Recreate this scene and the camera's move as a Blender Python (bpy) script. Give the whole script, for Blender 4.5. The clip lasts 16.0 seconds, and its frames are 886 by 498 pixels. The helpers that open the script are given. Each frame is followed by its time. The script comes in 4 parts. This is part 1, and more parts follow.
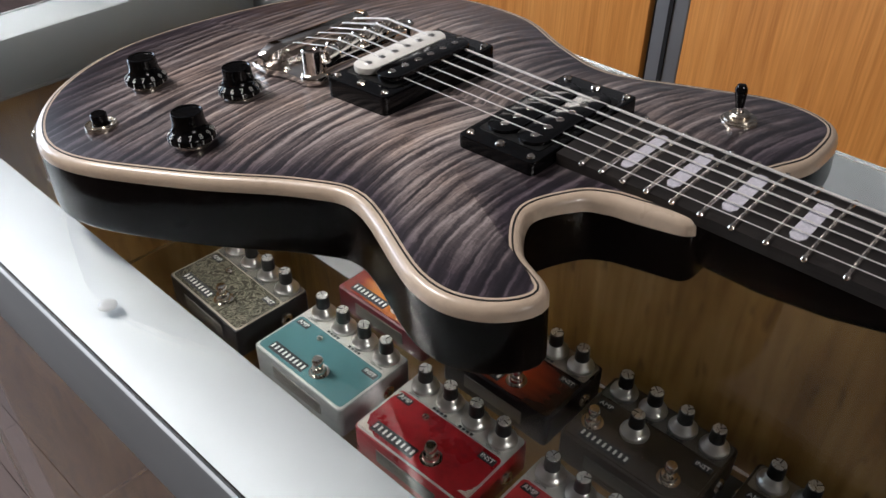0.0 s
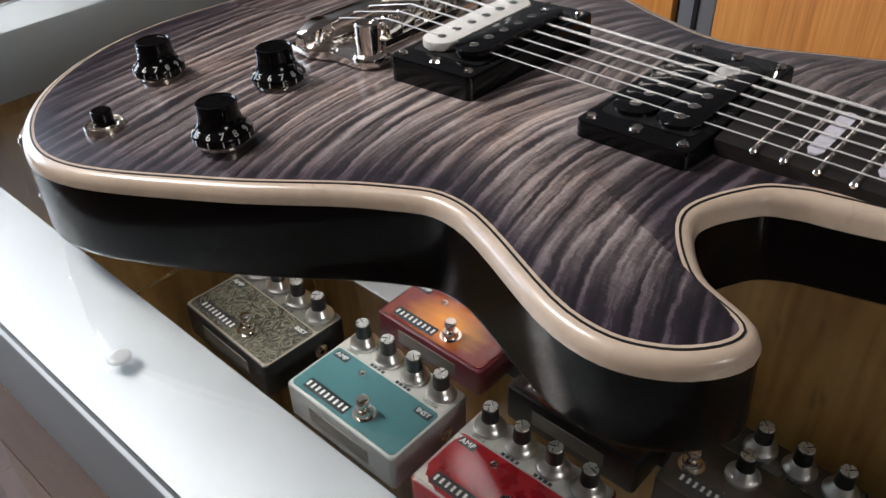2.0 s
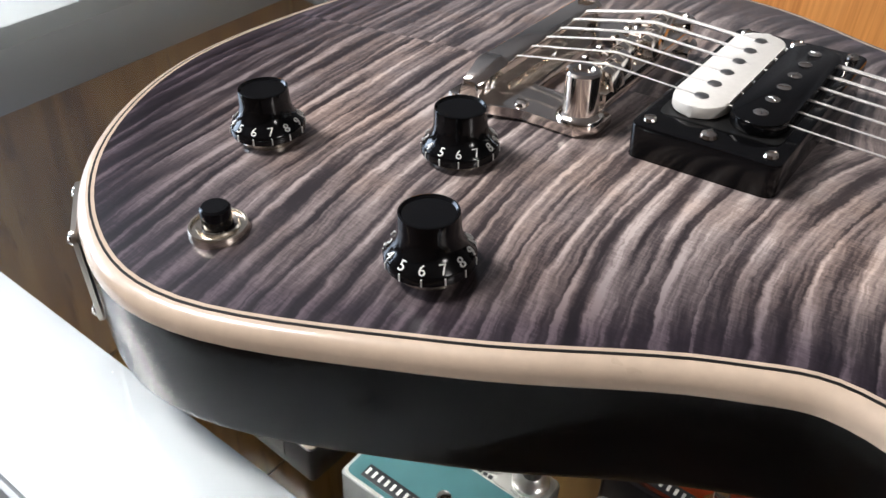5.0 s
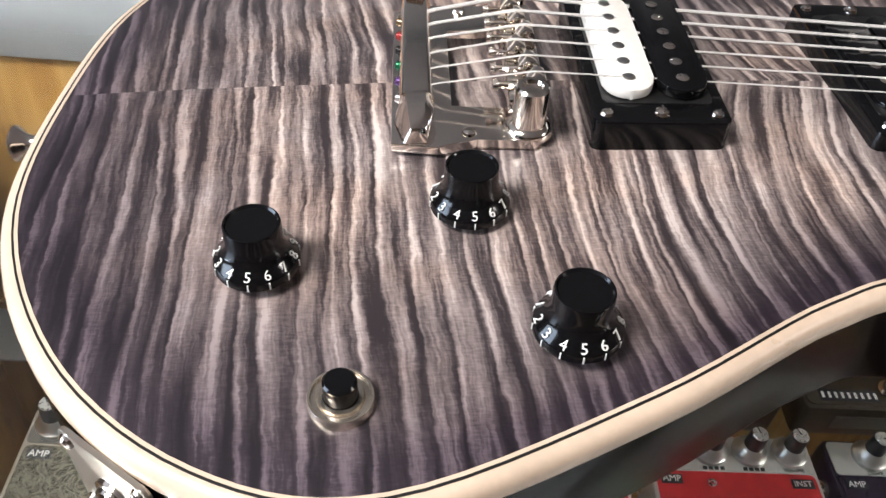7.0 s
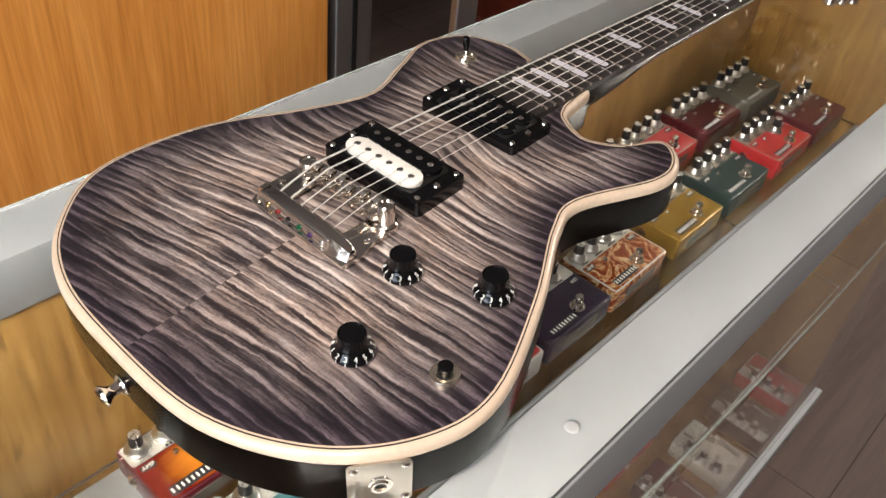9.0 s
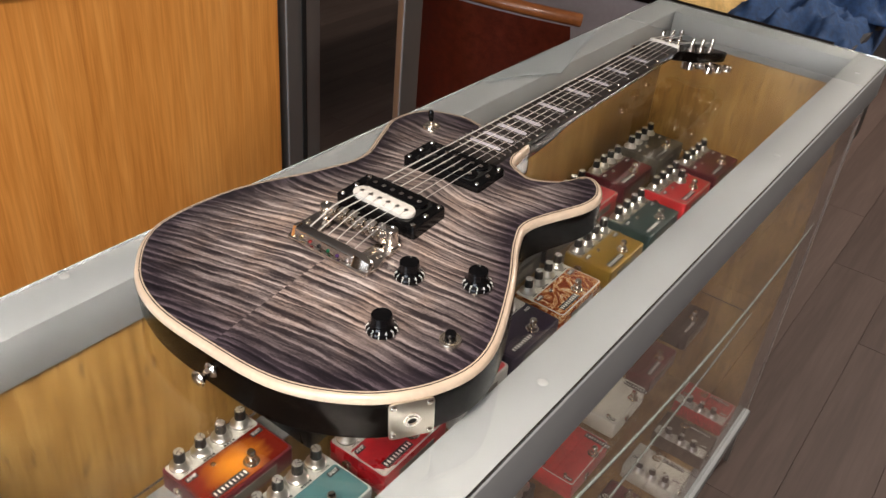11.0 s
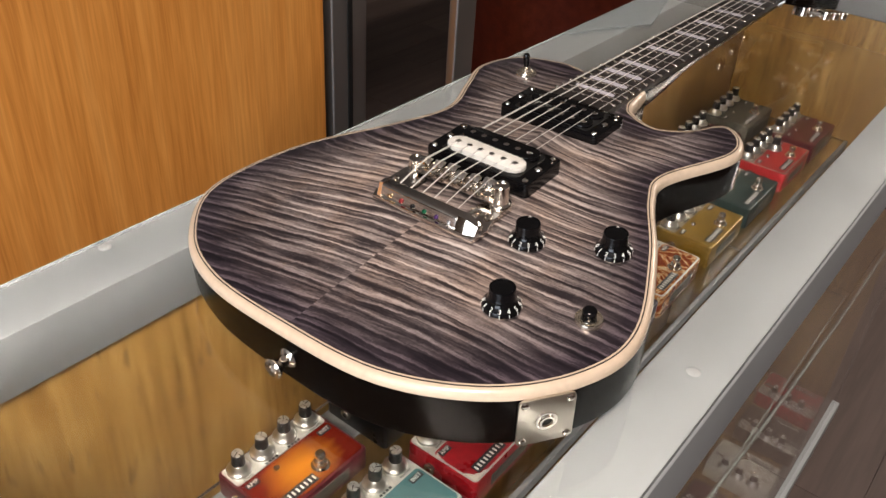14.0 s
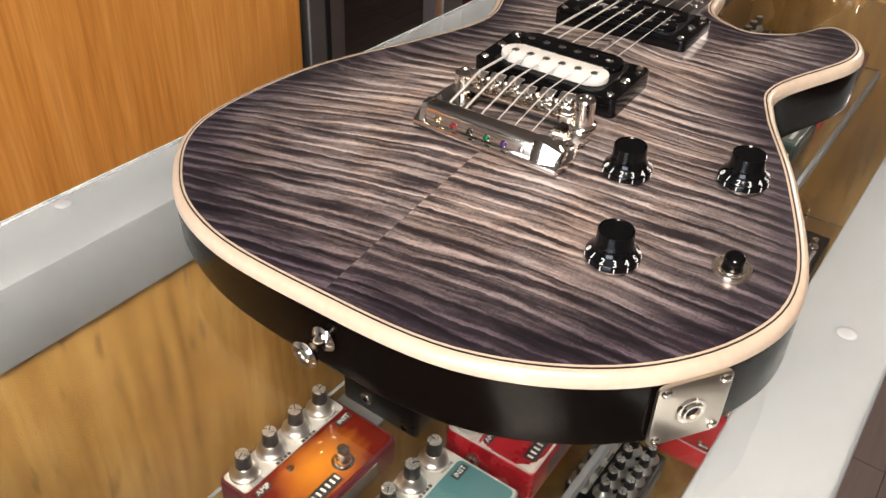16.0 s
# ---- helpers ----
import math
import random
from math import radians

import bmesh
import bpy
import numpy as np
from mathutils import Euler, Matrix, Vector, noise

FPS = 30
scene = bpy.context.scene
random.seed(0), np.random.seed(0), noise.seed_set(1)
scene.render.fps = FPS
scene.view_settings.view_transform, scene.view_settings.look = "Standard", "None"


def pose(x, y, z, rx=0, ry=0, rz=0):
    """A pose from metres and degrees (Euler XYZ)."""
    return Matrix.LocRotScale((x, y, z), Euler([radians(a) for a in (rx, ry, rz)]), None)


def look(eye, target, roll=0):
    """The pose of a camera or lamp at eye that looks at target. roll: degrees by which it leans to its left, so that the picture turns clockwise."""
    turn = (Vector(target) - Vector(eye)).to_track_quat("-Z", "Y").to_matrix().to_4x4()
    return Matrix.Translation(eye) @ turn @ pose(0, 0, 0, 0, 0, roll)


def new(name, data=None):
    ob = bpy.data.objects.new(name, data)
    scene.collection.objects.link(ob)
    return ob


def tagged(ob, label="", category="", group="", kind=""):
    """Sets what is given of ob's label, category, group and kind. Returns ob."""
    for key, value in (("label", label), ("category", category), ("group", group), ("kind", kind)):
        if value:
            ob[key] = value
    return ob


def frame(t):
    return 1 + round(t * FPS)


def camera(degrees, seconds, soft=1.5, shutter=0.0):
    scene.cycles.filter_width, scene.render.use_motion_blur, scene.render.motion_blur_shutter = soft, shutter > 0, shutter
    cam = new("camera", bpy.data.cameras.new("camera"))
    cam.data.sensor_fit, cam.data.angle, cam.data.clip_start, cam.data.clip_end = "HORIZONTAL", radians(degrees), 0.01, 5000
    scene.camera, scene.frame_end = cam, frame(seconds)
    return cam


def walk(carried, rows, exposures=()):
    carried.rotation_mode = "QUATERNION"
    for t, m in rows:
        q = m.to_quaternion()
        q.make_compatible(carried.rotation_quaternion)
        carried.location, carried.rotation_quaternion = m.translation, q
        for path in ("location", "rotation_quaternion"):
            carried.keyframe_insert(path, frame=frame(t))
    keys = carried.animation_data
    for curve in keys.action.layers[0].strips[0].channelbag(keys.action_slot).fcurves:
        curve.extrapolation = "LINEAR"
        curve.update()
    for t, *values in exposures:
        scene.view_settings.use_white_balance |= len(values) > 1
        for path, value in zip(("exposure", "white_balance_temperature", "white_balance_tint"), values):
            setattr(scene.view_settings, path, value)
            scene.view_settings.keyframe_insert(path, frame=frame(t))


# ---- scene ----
cam = camera(56.0, 16.0)
# the path is laid out in the guitar's own frame (x along the neck), then turned with it into the room
LEAN = pose(0.06472, -0.00726, 0.01305, -0.4605, -3.7475, 0.608)
PATH = [
    (0, (0.362, -0.314, 1.25), (-0.769, 0.863, 0.093), -2.6),
    (0.5, (0.338, -0.307, 1.227), (-0.816, 0.886, 0.112), -3.6),
    (1, (0.316, -0.304, 1.213), (-0.843, 0.888, 0.101), -4.2),
    (1.5, (0.295, -0.293, 1.204), (-0.852, 0.899, 0.079), -4.2),
    (2, (0.273, -0.282, 1.199), (-0.871, 0.903, 0.064), -4.4),
    (2.5, (0.25, -0.277, 1.194), (-0.89, 0.906, 0.054), -4.1),
    (3, (0.226, -0.272, 1.192), (-0.918, 0.905, 0.049), -4.0),
    (3.5, (0.197, -0.266, 1.188), (-0.928, 0.921, 0.037), -3.3),
    (4, (0.163, -0.263, 1.187), (-0.911, 0.951, 0.015), -2.5),
    (4.5, (0.136, -0.257, 1.184), (-0.914, 0.976, 0.01), -1.7),
    (7, (-0.041, -0.266, 1.222), (0.049, 1.166, -0.171), 2.7),
    (7.5, (-0.09, -0.265, 1.26), (0.326, 1.069, -0.172), 1.8),
    (8, (-0.126, -0.267, 1.296), (0.547, 0.93, -0.159), 3.1),
    (8.5, (-0.196, -0.285, 1.343), (0.753, 0.714, -0.107), 4.4),
    (9, (-0.277, -0.324, 1.404), (0.839, 0.634, 0.048), 3.5),
    (9.5, (-0.339, -0.352, 1.441), (0.881, 0.55, 0.138), 3.0),
    (12, (-0.455, -0.415, 1.476), (0.873, 0.544, 0.328), 1.9),
    (12.5, (-0.449, -0.392, 1.462), (0.88, 0.563, 0.313), 2.0),
    (13, (-0.44, -0.367, 1.431), (0.866, 0.597, 0.262), 1.6),
    (13.5, (-0.417, -0.337, 1.409), (0.857, 0.644, 0.219), 0.9),
    (14, (-0.402, -0.301, 1.378), (0.859, 0.682, 0.176), 0.6),
    (14.5, (-0.39, -0.274, 1.349), (0.861, 0.692, 0.124), 0.7),
    (15, (-0.377, -0.248, 1.32), (0.882, 0.686, 0.079), 0.4),
    (15.5, (-0.366, -0.222, 1.3), (0.896, 0.691, 0.046), 0.1),
    (16, (-0.354, -0.199, 1.286), (0.906, 0.698, 0.019), -0.1),
]
EXPOSURES = [(0.0, -0.22, 5700, 10), (4.5, 0.14, 5650, 10), (7.0, 0.64, 5750, 10), (8.5, 0.44, 6150, 11), (10.0, 0.26, 6450, 12), (13.0, 0.17, 6400, 13), (14.2, 0.10, 6450, 13), (15.0, 0.14, 6450, 13), (16.0, 0.36, 6450, 13)]
walk(cam, [(t, LEAN @ look(eye, target, roll)) for t, eye, target, roll in PATH], EXPOSURES)

# ---- world and lights ----
world = bpy.data.worlds.new("sky")
scene.world = world
world.use_nodes = True
wn = world.node_tree.nodes
sky = wn.new("ShaderNodeTexSky")
sky.sky_type, sky.sun_disc = "NISHITA", False
sky.sun_elevation, sky.sun_rotation = radians(38), radians(200)
world.node_tree.links.new(sky.outputs[0], wn["Background"].inputs[0])
wn["Background"].inputs[1].default_value = 0.12


def area(name, m, sx, sy, watts, colour):
    d = bpy.data.lights.new(name, "AREA")
    d.shape, d.size, d.size_y, d.energy, d.color = "RECTANGLE", sx, sy, watts, colour
    ob = new(name, d)
    ob.matrix_world = m
    return ob


# daylight through the shop window in the west wall, and added unseen ceiling panels
area("window_light", look((-3.93, -0.60, 1.72), (0.0, -0.3, 1.2)), 2.3, 1.5, 78, (0.84, 0.92, 1.0))
FILL_PANELS = ((-1.35, -0.60, 70), (3.4, -0.7, 56))
for lx, ly, watts in FILL_PANELS:
    area("ceiling_panel_light", look((lx, ly, 2.60), (lx, ly, 0)), 1.2, 0.5, watts, (1.0, 0.87, 0.73))


# ---- materials ----
class Mat:
    """A node material with a few short ways to add nodes."""

    def __init__(self, name, colour=(0.5, 0.5, 0.5), rough=0.5, metal=0.0, **more):
        self.m = bpy.data.materials.new(name)
        self.m.use_nodes = True
        self.t = self.m.node_tree
        self.b = self.t.nodes["Principled BSDF"]
        self.set("Base Color", (*colour, 1))
        self.set("Roughness", rough)
        self.set("Metallic", metal)
        for k, v in more.items():
            self.set(k.replace("_", " "), v)

    def set(self, key, v):
        self.b.inputs[key].default_value = v

    def node(self, kind, **props):
        n = self.t.nodes.new("ShaderNode" + kind)
        for k, v in props.items():
            n.inputs[k.replace("_", " ")].default_value = v
        return n

    def link(self, a, b):
        self.t.links.new(a, b)

    def coords(self, scale=(1, 1, 1), rot=(0, 0, 0), kind="Object"):
        c, mp = self.node("TexCoord"), self.node("Mapping")
        self.link(c.outputs[kind], mp.inputs[0])
        mp.inputs["Scale"].default_value = scale
        mp.inputs["Rotation"].default_value = [radians(a) for a in rot]
        return mp.outputs[0]

    def noise(self, at, scale, detail=4.0, rough=0.55, distortion=0.0):
        n = self.node("TexNoise", Scale=scale, Detail=detail, Roughness=rough, Distortion=distortion)
        self.link(at, n.inputs["Vector"])
        return n.outputs["Fac"]

    def ramp(self, fac, *stops):
        r = self.node("ValToRGB")
        e = r.color_ramp.elements
        while len(e) < len(stops):
            e.new(0.5)
        for el, (p, c) in zip(e, stops):
            el.position, el.color = p, (*c, 1) if len(c) == 3 else c
        self.link(fac, r.inputs[0])
        return r.outputs[0]

    def mix(self, fac, a, b, mode="MIX"):
        n = self.t.nodes.new("ShaderNodeMix")
        n.data_type, n.blend_type = "RGBA", mode
        for i, v in ((0, fac), (6, a), (7, b)):
            if isinstance(v, bpy.types.NodeSocket):
                self.link(v, n.inputs[i])
            else:
                n.inputs[i].default_value = v if i == 0 else (*v, 1)
        return n.outputs[2]

    def maths(self, op, a, b=0.5, clamp=False):
        n = self.t.nodes.new("ShaderNodeMath")
        n.operation, n.use_clamp = op, clamp
        for i, v in enumerate((a, b)):
            if isinstance(v, bpy.types.NodeSocket):
                self.link(v, n.inputs[i])
            else:
                n.inputs[i].default_value = v
        return n.outputs[0]

    def colour(self, out):
        self.link(out, self.b.inputs["Base Color"])
        return self

    def rough(self, fac, lo, hi):
        n = self.node("MapRange")
        n.inputs["To Min"].default_value, n.inputs["To Max"].default_value = lo, hi
        self.link(fac, n.inputs[0])
        self.link(n.outputs[0], self.b.inputs["Roughness"])
        return self

    def bump(self, height, strength=0.2, distance=0.001):
        n = self.node("Bump", Strength=strength, Distance=distance)
        self.link(height, n.inputs["Height"])
        self.link(n.outputs[0], self.b.inputs["Normal"])
        return self


def varied(name, colour, rough=0.45, metal=0.0, scale=40.0, amount=0.25, bump=0.1, **more):
    """Plain stuff with mottling at two scales, uneven gloss and fine relief."""
    k = Mat(name, colour, rough, metal, **more)
    at = k.coords()
    n1, n2 = k.noise(at, scale), k.noise(at, scale * 9, 3)
    f = k.mix(0.45, n1, n2)
    lo, hi = [c * (1 - amount) for c in colour], [min(1, c * (1 + amount)) for c in colour]
    k.colour(k.ramp(f, (0.3, lo), (0.7, hi)))
    k.rough(n1, max(0.02, rough - 0.1), min(1, rough + 0.12))
    if bump:
        k.bump(n2, bump, 0.0005)
    return k.m


def wood(name, dark, mid, light, along="z", fine=90.0, rough=0.4, coat=0.0, board=2.2):
    """Straight-grained veneer: long fine streaks and broad bands."""
    k = Mat(name, mid, rough)
    st = {"x": (0.04, 1, 1), "y": (1, 0.04, 1), "z": (1, 1, 0.04)}[along]
    at = k.coords(st)
    a, b, c = k.noise(at, fine, 5, 0.65, 0.4), k.noise(at, board * 4, 3, 0.5, 1.2), k.noise(at, fine * 5, 2)
    f = k.mix(0.5, a, b)
    k.colour(k.mix(0.25, k.ramp(f, (0.3, dark), (0.5, mid), (0.68, light)), k.ramp(c, (0.35, dark), (0.65, light))))
    k.rough(a, rough - 0.08, rough + 0.12)
    k.bump(c, 0.08, 0.0004)
    k.set("Coat Weight", coat)
    return k.m


def brushed(name, colour, rough=0.35, along=(0.02, 1, 1), metal=1.0):
    k = Mat(name, colour, rough, metal)
    at = k.coords(along)
    n, big = k.noise(at, 900, 2), k.noise(k.coords(), 7, 4)
    k.rough(k.mix(0.5, n, big), rough - 0.08, rough + 0.12)
    k.colour(k.ramp(big, (0.3, [c * 0.9 for c in colour]), (0.7, colour)))
    k.bump(n, 0.06, 0.0002)
    return k.m


def flame_maple():
    """Bookmatched figured maple, stained charcoal and violet, with a darker burst towards the rim."""
    k = Mat("flame_maple", (0.2, 0.17, 0.17), 0.3)
    c = k.node("TexCoord")
    sep = k.node("SeparateXYZ")
    k.link(c.outputs["Object"], sep.inputs[0])
    x, y = sep.outputs[0], sep.outputs[1]
    side = k.maths("GREATER_THAN", y, -0.001)
    cloud = k.noise(k.coords(), 18, 3)
    pores = k.noise(k.coords((0.25, 1, 1)), 1500, 2)
    bend = k.noise(k.coords((1, 0.8, 1)), 9.0, 1, 0.4)
    ripple = k.noise(k.coords((0.8, 0.55, 1)), 60.0, 2, 0.5)
    ragged = k.noise(k.coords((0.7, 0.8, 1)), 330.0, 2, 0.6)

    def shifted(base, n, amount):
        return k.maths("ADD", base, k.maths("MULTIPLY", k.maths("SUBTRACT", n, 0.5), amount))

    # the two halves mirror each other but for a small shift at the joint
    xs = k.maths("ADD", x, k.maths("MULTIPLY", side, 0.0045))
    # straight and slightly leaning at the tail, bowed round each half towards the neck
    bow = k.maths("DIVIDE", k.maths("ADD", x, 0.02), 0.08, clamp=True)
    out = k.maths("SUBTRACT", k.maths("ABSOLUTE", y), 0.06)
    u = k.maths("ADD", xs, k.maths("MULTIPLY", k.maths("MULTIPLY", y, 0.10), k.maths("SUBTRACT", 1.0, bow)))
    u = k.maths("SUBTRACT", u, k.maths("MULTIPLY", k.maths("MULTIPLY", bow, 2.8), k.maths("MULTIPLY", out, out)))
    u = shifted(u, bend, 0.018)
    u = shifted(u, ripple, 0.0034)
    u = shifted(u, ragged, 0.0017)
    half = k.maths("MULTIPLY", side, 0.006)

    def streak(scale, along, detail):
        comb = k.node("CombineXYZ")
        k.link(u, comb.inputs[0])
        k.link(k.maths("ADD", k.maths("MULTIPLY", y, along), half), comb.inputs[1])
        n = k.node("TexNoise", Scale=scale, Detail=detail, Roughness=0.5)
        k.link(comb.outputs[0], n.inputs["Vector"])
        return n.outputs["Fac"]

    # each curl: a sharp pale crest that fades into a dark trough
    phase = shifted(k.maths("DIVIDE", u, 0.0082), streak(75.0, 0.10, 1.0), 1.7)
    curl = k.maths("FRACT", phase)
    crest = k.ramp(curl, (0.0, (0.62, 0.62, 0.62)), (0.10, (0.70, 0.70, 0.70)), (0.30, (0.55, 0.55, 0.55)), (0.58, (0.44, 0.44, 0.44)), (0.80, (0.36, 0.36, 0.36)), (0.92, (0.37, 0.37, 0.37)), (1.0, (0.62, 0.62, 0.62)))
    broad, fine, silk = streak(210.0, 0.07, 1.0), streak(640.0, 0.06, 1.0), streak(1500.0, 0.12, 1.0)
    f = k.maths("ADD", k.maths("MULTIPLY", crest, 0.58), k.maths("MULTIPLY", broad, 0.42))
    f = shifted(f, fine, 0.30)
    f = shifted(f, silk, 0.14)
    f = shifted(f, pores, 0.14)
    f = shifted(f, cloud, 0.18)
    body = k.ramp(f, (0.36, (0.034, 0.027, 0.029)), (0.43, (0.082, 0.066, 0.067)), (0.48, (0.165, 0.135, 0.130)), (0.54, (0.265, 0.219, 0.206)), (0.60, (0.37, 0.311, 0.289)), (0.68, (0.60, 0.525, 0.49)))
    rim = k.ramp(f, (0.36, (0.007, 0.005, 0.008)), (0.52, (0.024, 0.017, 0.025)), (0.66, (0.105, 0.080, 0.098)))
    at = k.node("Attribute")
    at.attribute_name = "burst"
    # the stain wore thin in places: warmer tan shows through
    thin = k.ramp(k.noise(k.coords((0.8, 1, 1)), 24, 3, 0.6), (0.46, (0, 0, 0)), (0.66, (1, 1, 1)))
    body = k.mix(thin, body, k.mix(1.0, body, (1.08, 0.99, 0.90), "MULTIPLY"))
    k.colour(k.mix(at.outputs["Fac"], body, rim))
    k.rough(cloud, 0.24, 0.36)
    k.bump(pores, 0.05, 0.0003)
    k.set("Coat Weight", 0.55)
    k.set("Coat Roughness", 0.24)
    return k.m


def birch_ply():
    """Rotary-cut veneer under varnish: wandering growth bands, soft blotches and short dark flecks."""
    k = Mat("birch_ply", (0.22, 0.12, 0.032), 0.36)
    at = k.coords((1, 1, 0.16))
    bands = k.noise(at, 11, 3, 0.5, 2.2)
    grain = k.noise(k.coords((1, 1, 0.05)), 120, 4, 0.6, 0.4)
    blotch = k.noise(k.coords((1, 1, 0.7)), 13, 4, 0.6)
    fleck = k.noise(k.coords((1, 1, 0.28)), 95, 2, 0.5)
    f = k.mix(0.30, k.mix(0.45, bands, blotch), grain)
    col = k.ramp(f, (0.36, (0.110, 0.050, 0.010)), (0.45, (0.205, 0.106, 0.024)), (0.53, (0.275, 0.156, 0.042)), (0.62, (0.365, 0.225, 0.075)))
    k.colour(k.mix(k.ramp(fleck, (0.61, (0, 0, 0)), (0.72, (0.6, 0.6, 0.6))), col, (0.085, 0.036, 0.010)))
    k.rough(blotch, 0.28, 0.46)
    k.bump(grain, 0.08, 0.0004)
    k.set("Coat Weight", 0.2)
    return k.m


def glass(name, tint, rough=0.0):
    k = Mat(name, tint, rough, 0.0, IOR=1.45)
    k.set("Transmission Weight", 1.0)
    return k.m


def swirl(name, a, b, c, scale):
    k = Mat(name, a, 0.25)
    at = k.coords()
    n = k.noise(at, scale, 2, 0.5, 3.5)
    k.colour(k.ramp(n, (0.40, a), (0.47, b), (0.50, c), (0.53, b), (0.62, a)))
    k.set("Coat Weight", 0.5)
    return k.m


def sunburst(name, mid, rim, rx, ry):
    k = Mat(name, mid, 0.25)
    c = k.node("TexCoord")
    sep = k.node("SeparateXYZ")
    k.link(c.outputs["Object"], sep.inputs[0])
    fx, fy = k.maths("DIVIDE", sep.outputs[0], rx), k.maths("DIVIDE", sep.outputs[1], ry)
    r = k.maths("SQRT", k.maths("ADD", k.maths("MULTIPLY", fx, fx), k.maths("MULTIPLY", fy, fy)))
    n = k.noise(k.coords((0.15, 1, 1)), 120, 3)
    r = k.maths("ADD", r, k.maths("MULTIPLY", k.maths("SUBTRACT", n, 0.5), 0.5))
    k.colour(k.ramp(r, (0.1, mid), (0.55, [(p + q) / 2 for p, q in zip(mid, rim)]), (0.95, rim)))
    k.set("Coat Weight", 0.6)
    return k.m


MAPLE = flame_maple()
CREAM = varied("scraped_maple_edge", (0.60, 0.480, 0.365), 0.30, scale=25, amount=0.12, bump=0.04, Coat_Weight=0.4)
k = Mat("black_satin_lacquer", (0.0030, 0.0020, 0.0016), 0.17, Specular_IOR_Level=0.10)
k.rough(k.noise(k.coords(), 500, 2), 0.15, 0.19)
BLACK_SATIN = k.m
BLACK_GLOSS = varied("black_gloss_plastic", (0.0035, 0.0035, 0.004), 0.12, scale=60, amount=0.3, bump=0.02, Specular_IOR_Level=0.35)
BLACK_DULL = varied("black_phenolic", (0.014, 0.013, 0.013), 0.42, scale=60, amount=0.3)
BLACK_LINE = Mat("black_line", (0.01, 0.01, 0.01), 0.35).m
CHROME = varied("nickel_plate", (0.88, 0.82, 0.75), 0.10, 1.0, scale=90, amount=0.05, bump=0.02)
NICKEL_SATIN = varied("worn_satin_nickel", (0.74, 0.67, 0.57), 0.22, 0.95, scale=120, amount=0.12, bump=0.03)
STEEL = brushed("brushed_nickel_plate", (0.66, 0.61, 0.53), 0.30, (1, 0.04, 1))
WOUND = varied("steel_string", (0.84, 0.82, 0.79), 0.34, 0.4, scale=900, amount=0.12, bump=0.2)
BONE = varied("off_white_bobbin", (0.80, 0.78, 0.73), 0.38, scale=60, amount=0.06, bump=0.03)
EBONY = wood("ebony_board", (0.006, 0.005, 0.005), (0.016, 0.013, 0.012), (0.036, 0.030, 0.026), "x", 300, 0.42)
PEARL = swirl("pearl_inlay", (0.62, 0.60, 0.67), (0.67, 0.65, 0.72), (0.74, 0.71, 0.78), 90)
WHITE_INK = Mat("white_ink", (0.75, 0.75, 0.72), 0.5).m
SILVER = brushed("anodised_aluminium", (0.385, 0.405, 0.42), 0.68, metal=0.85)
SILVER_DARK = brushed("dull_aluminium", (0.42, 0.42, 0.41), 0.45)
GLASS_TOP = glass("table_glass", (0.97, 0.99, 0.98))
GLASS_EDGE = varied("polished_glass_edge", (0.62, 0.74, 0.70), 0.15, scale=30, amount=0.1, bump=0, Coat_Weight=1.0)
RUBBER = Mat("clear_bumper", (0.60, 0.62, 0.62), 0.22, 0, Transmission_Weight=0.35, IOR=1.35).m
PLY = birch_ply()
TEAK = wood("teak_veneer", (0.40, 0.130, 0.018), (0.69, 0.275, 0.050), (0.83, 0.390, 0.095), "z", 38, 0.42, 0.15, 1.2)
WHITE_TOP = varied("white_laminate", (0.74, 0.74, 0.76), 0.35, scale=9, amount=0.06, bump=0.03)
CEILING_PAINT = varied("ceiling_paint", (0.54, 0.515, 0.49), 0.8, scale=6, amount=0.06)
# brown of the unseen closing walls, picked for the bounce it throws back
BOUNCE_WALL = varied("brown_bounce_wall", (0.105, 0.075, 0.052), 0.8, scale=6, amount=0.06)
LEATHER = varied("oxblood_leather", (0.130, 0.022, 0.010), 0.38, scale=45, amount=0.45, bump=0.35)
CHAIR_WOOD = wood("chair_wood", (0.14, 0.04, 0.012), (0.25, 0.08, 0.022), (0.34, 0.13, 0.04), "x", 60, 0.35, 0.3)
LAVENDER = varied("lavender_grey_laminate", (0.36, 0.335, 0.37), 0.45, scale=8, amount=0.08)
PALE_WALL = varied("pale_wall_paint", (0.27, 0.255, 0.245), 0.8, scale=6, amount=0.06)
DARK_GREY = varied("charcoal_paint", (0.035, 0.035, 0.037), 0.5, scale=12)
CLOTH_BLUE = varied("blue_denim", (0.018, 0.055, 0.15), 0.85, scale=60, amount=0.6, bump=0.5)
PAPER_GOLD = varied("straw_paper", (0.62, 0.42, 0.16), 0.7, scale=30, amount=0.35, bump=0.4)


# ---- mesh helpers ----
def part(name, bm, material, parent, label="", smooth=True):
    me = bpy.data.meshes.new(name)
    bmesh.ops.recalc_face_normals(bm, faces=bm.faces)
    bm.to_mesh(me)
    bm.free()
    me.materials.append(material)
    if smooth:
        for p in me.polygons:
            p.use_smooth = True
        me.set_sharp_from_angle(angle=radians(38))
    ob = new(name, me)
    ob.parent = parent
    if label:
        ob["label"] = label
    return ob


def shared(name, me, parent, m, label=""):
    """One more object on a mesh that is there already."""
    ob = new(name, me)
    ob.parent, ob.matrix_basis = parent, m
    if label:
        ob["label"] = label
    return ob


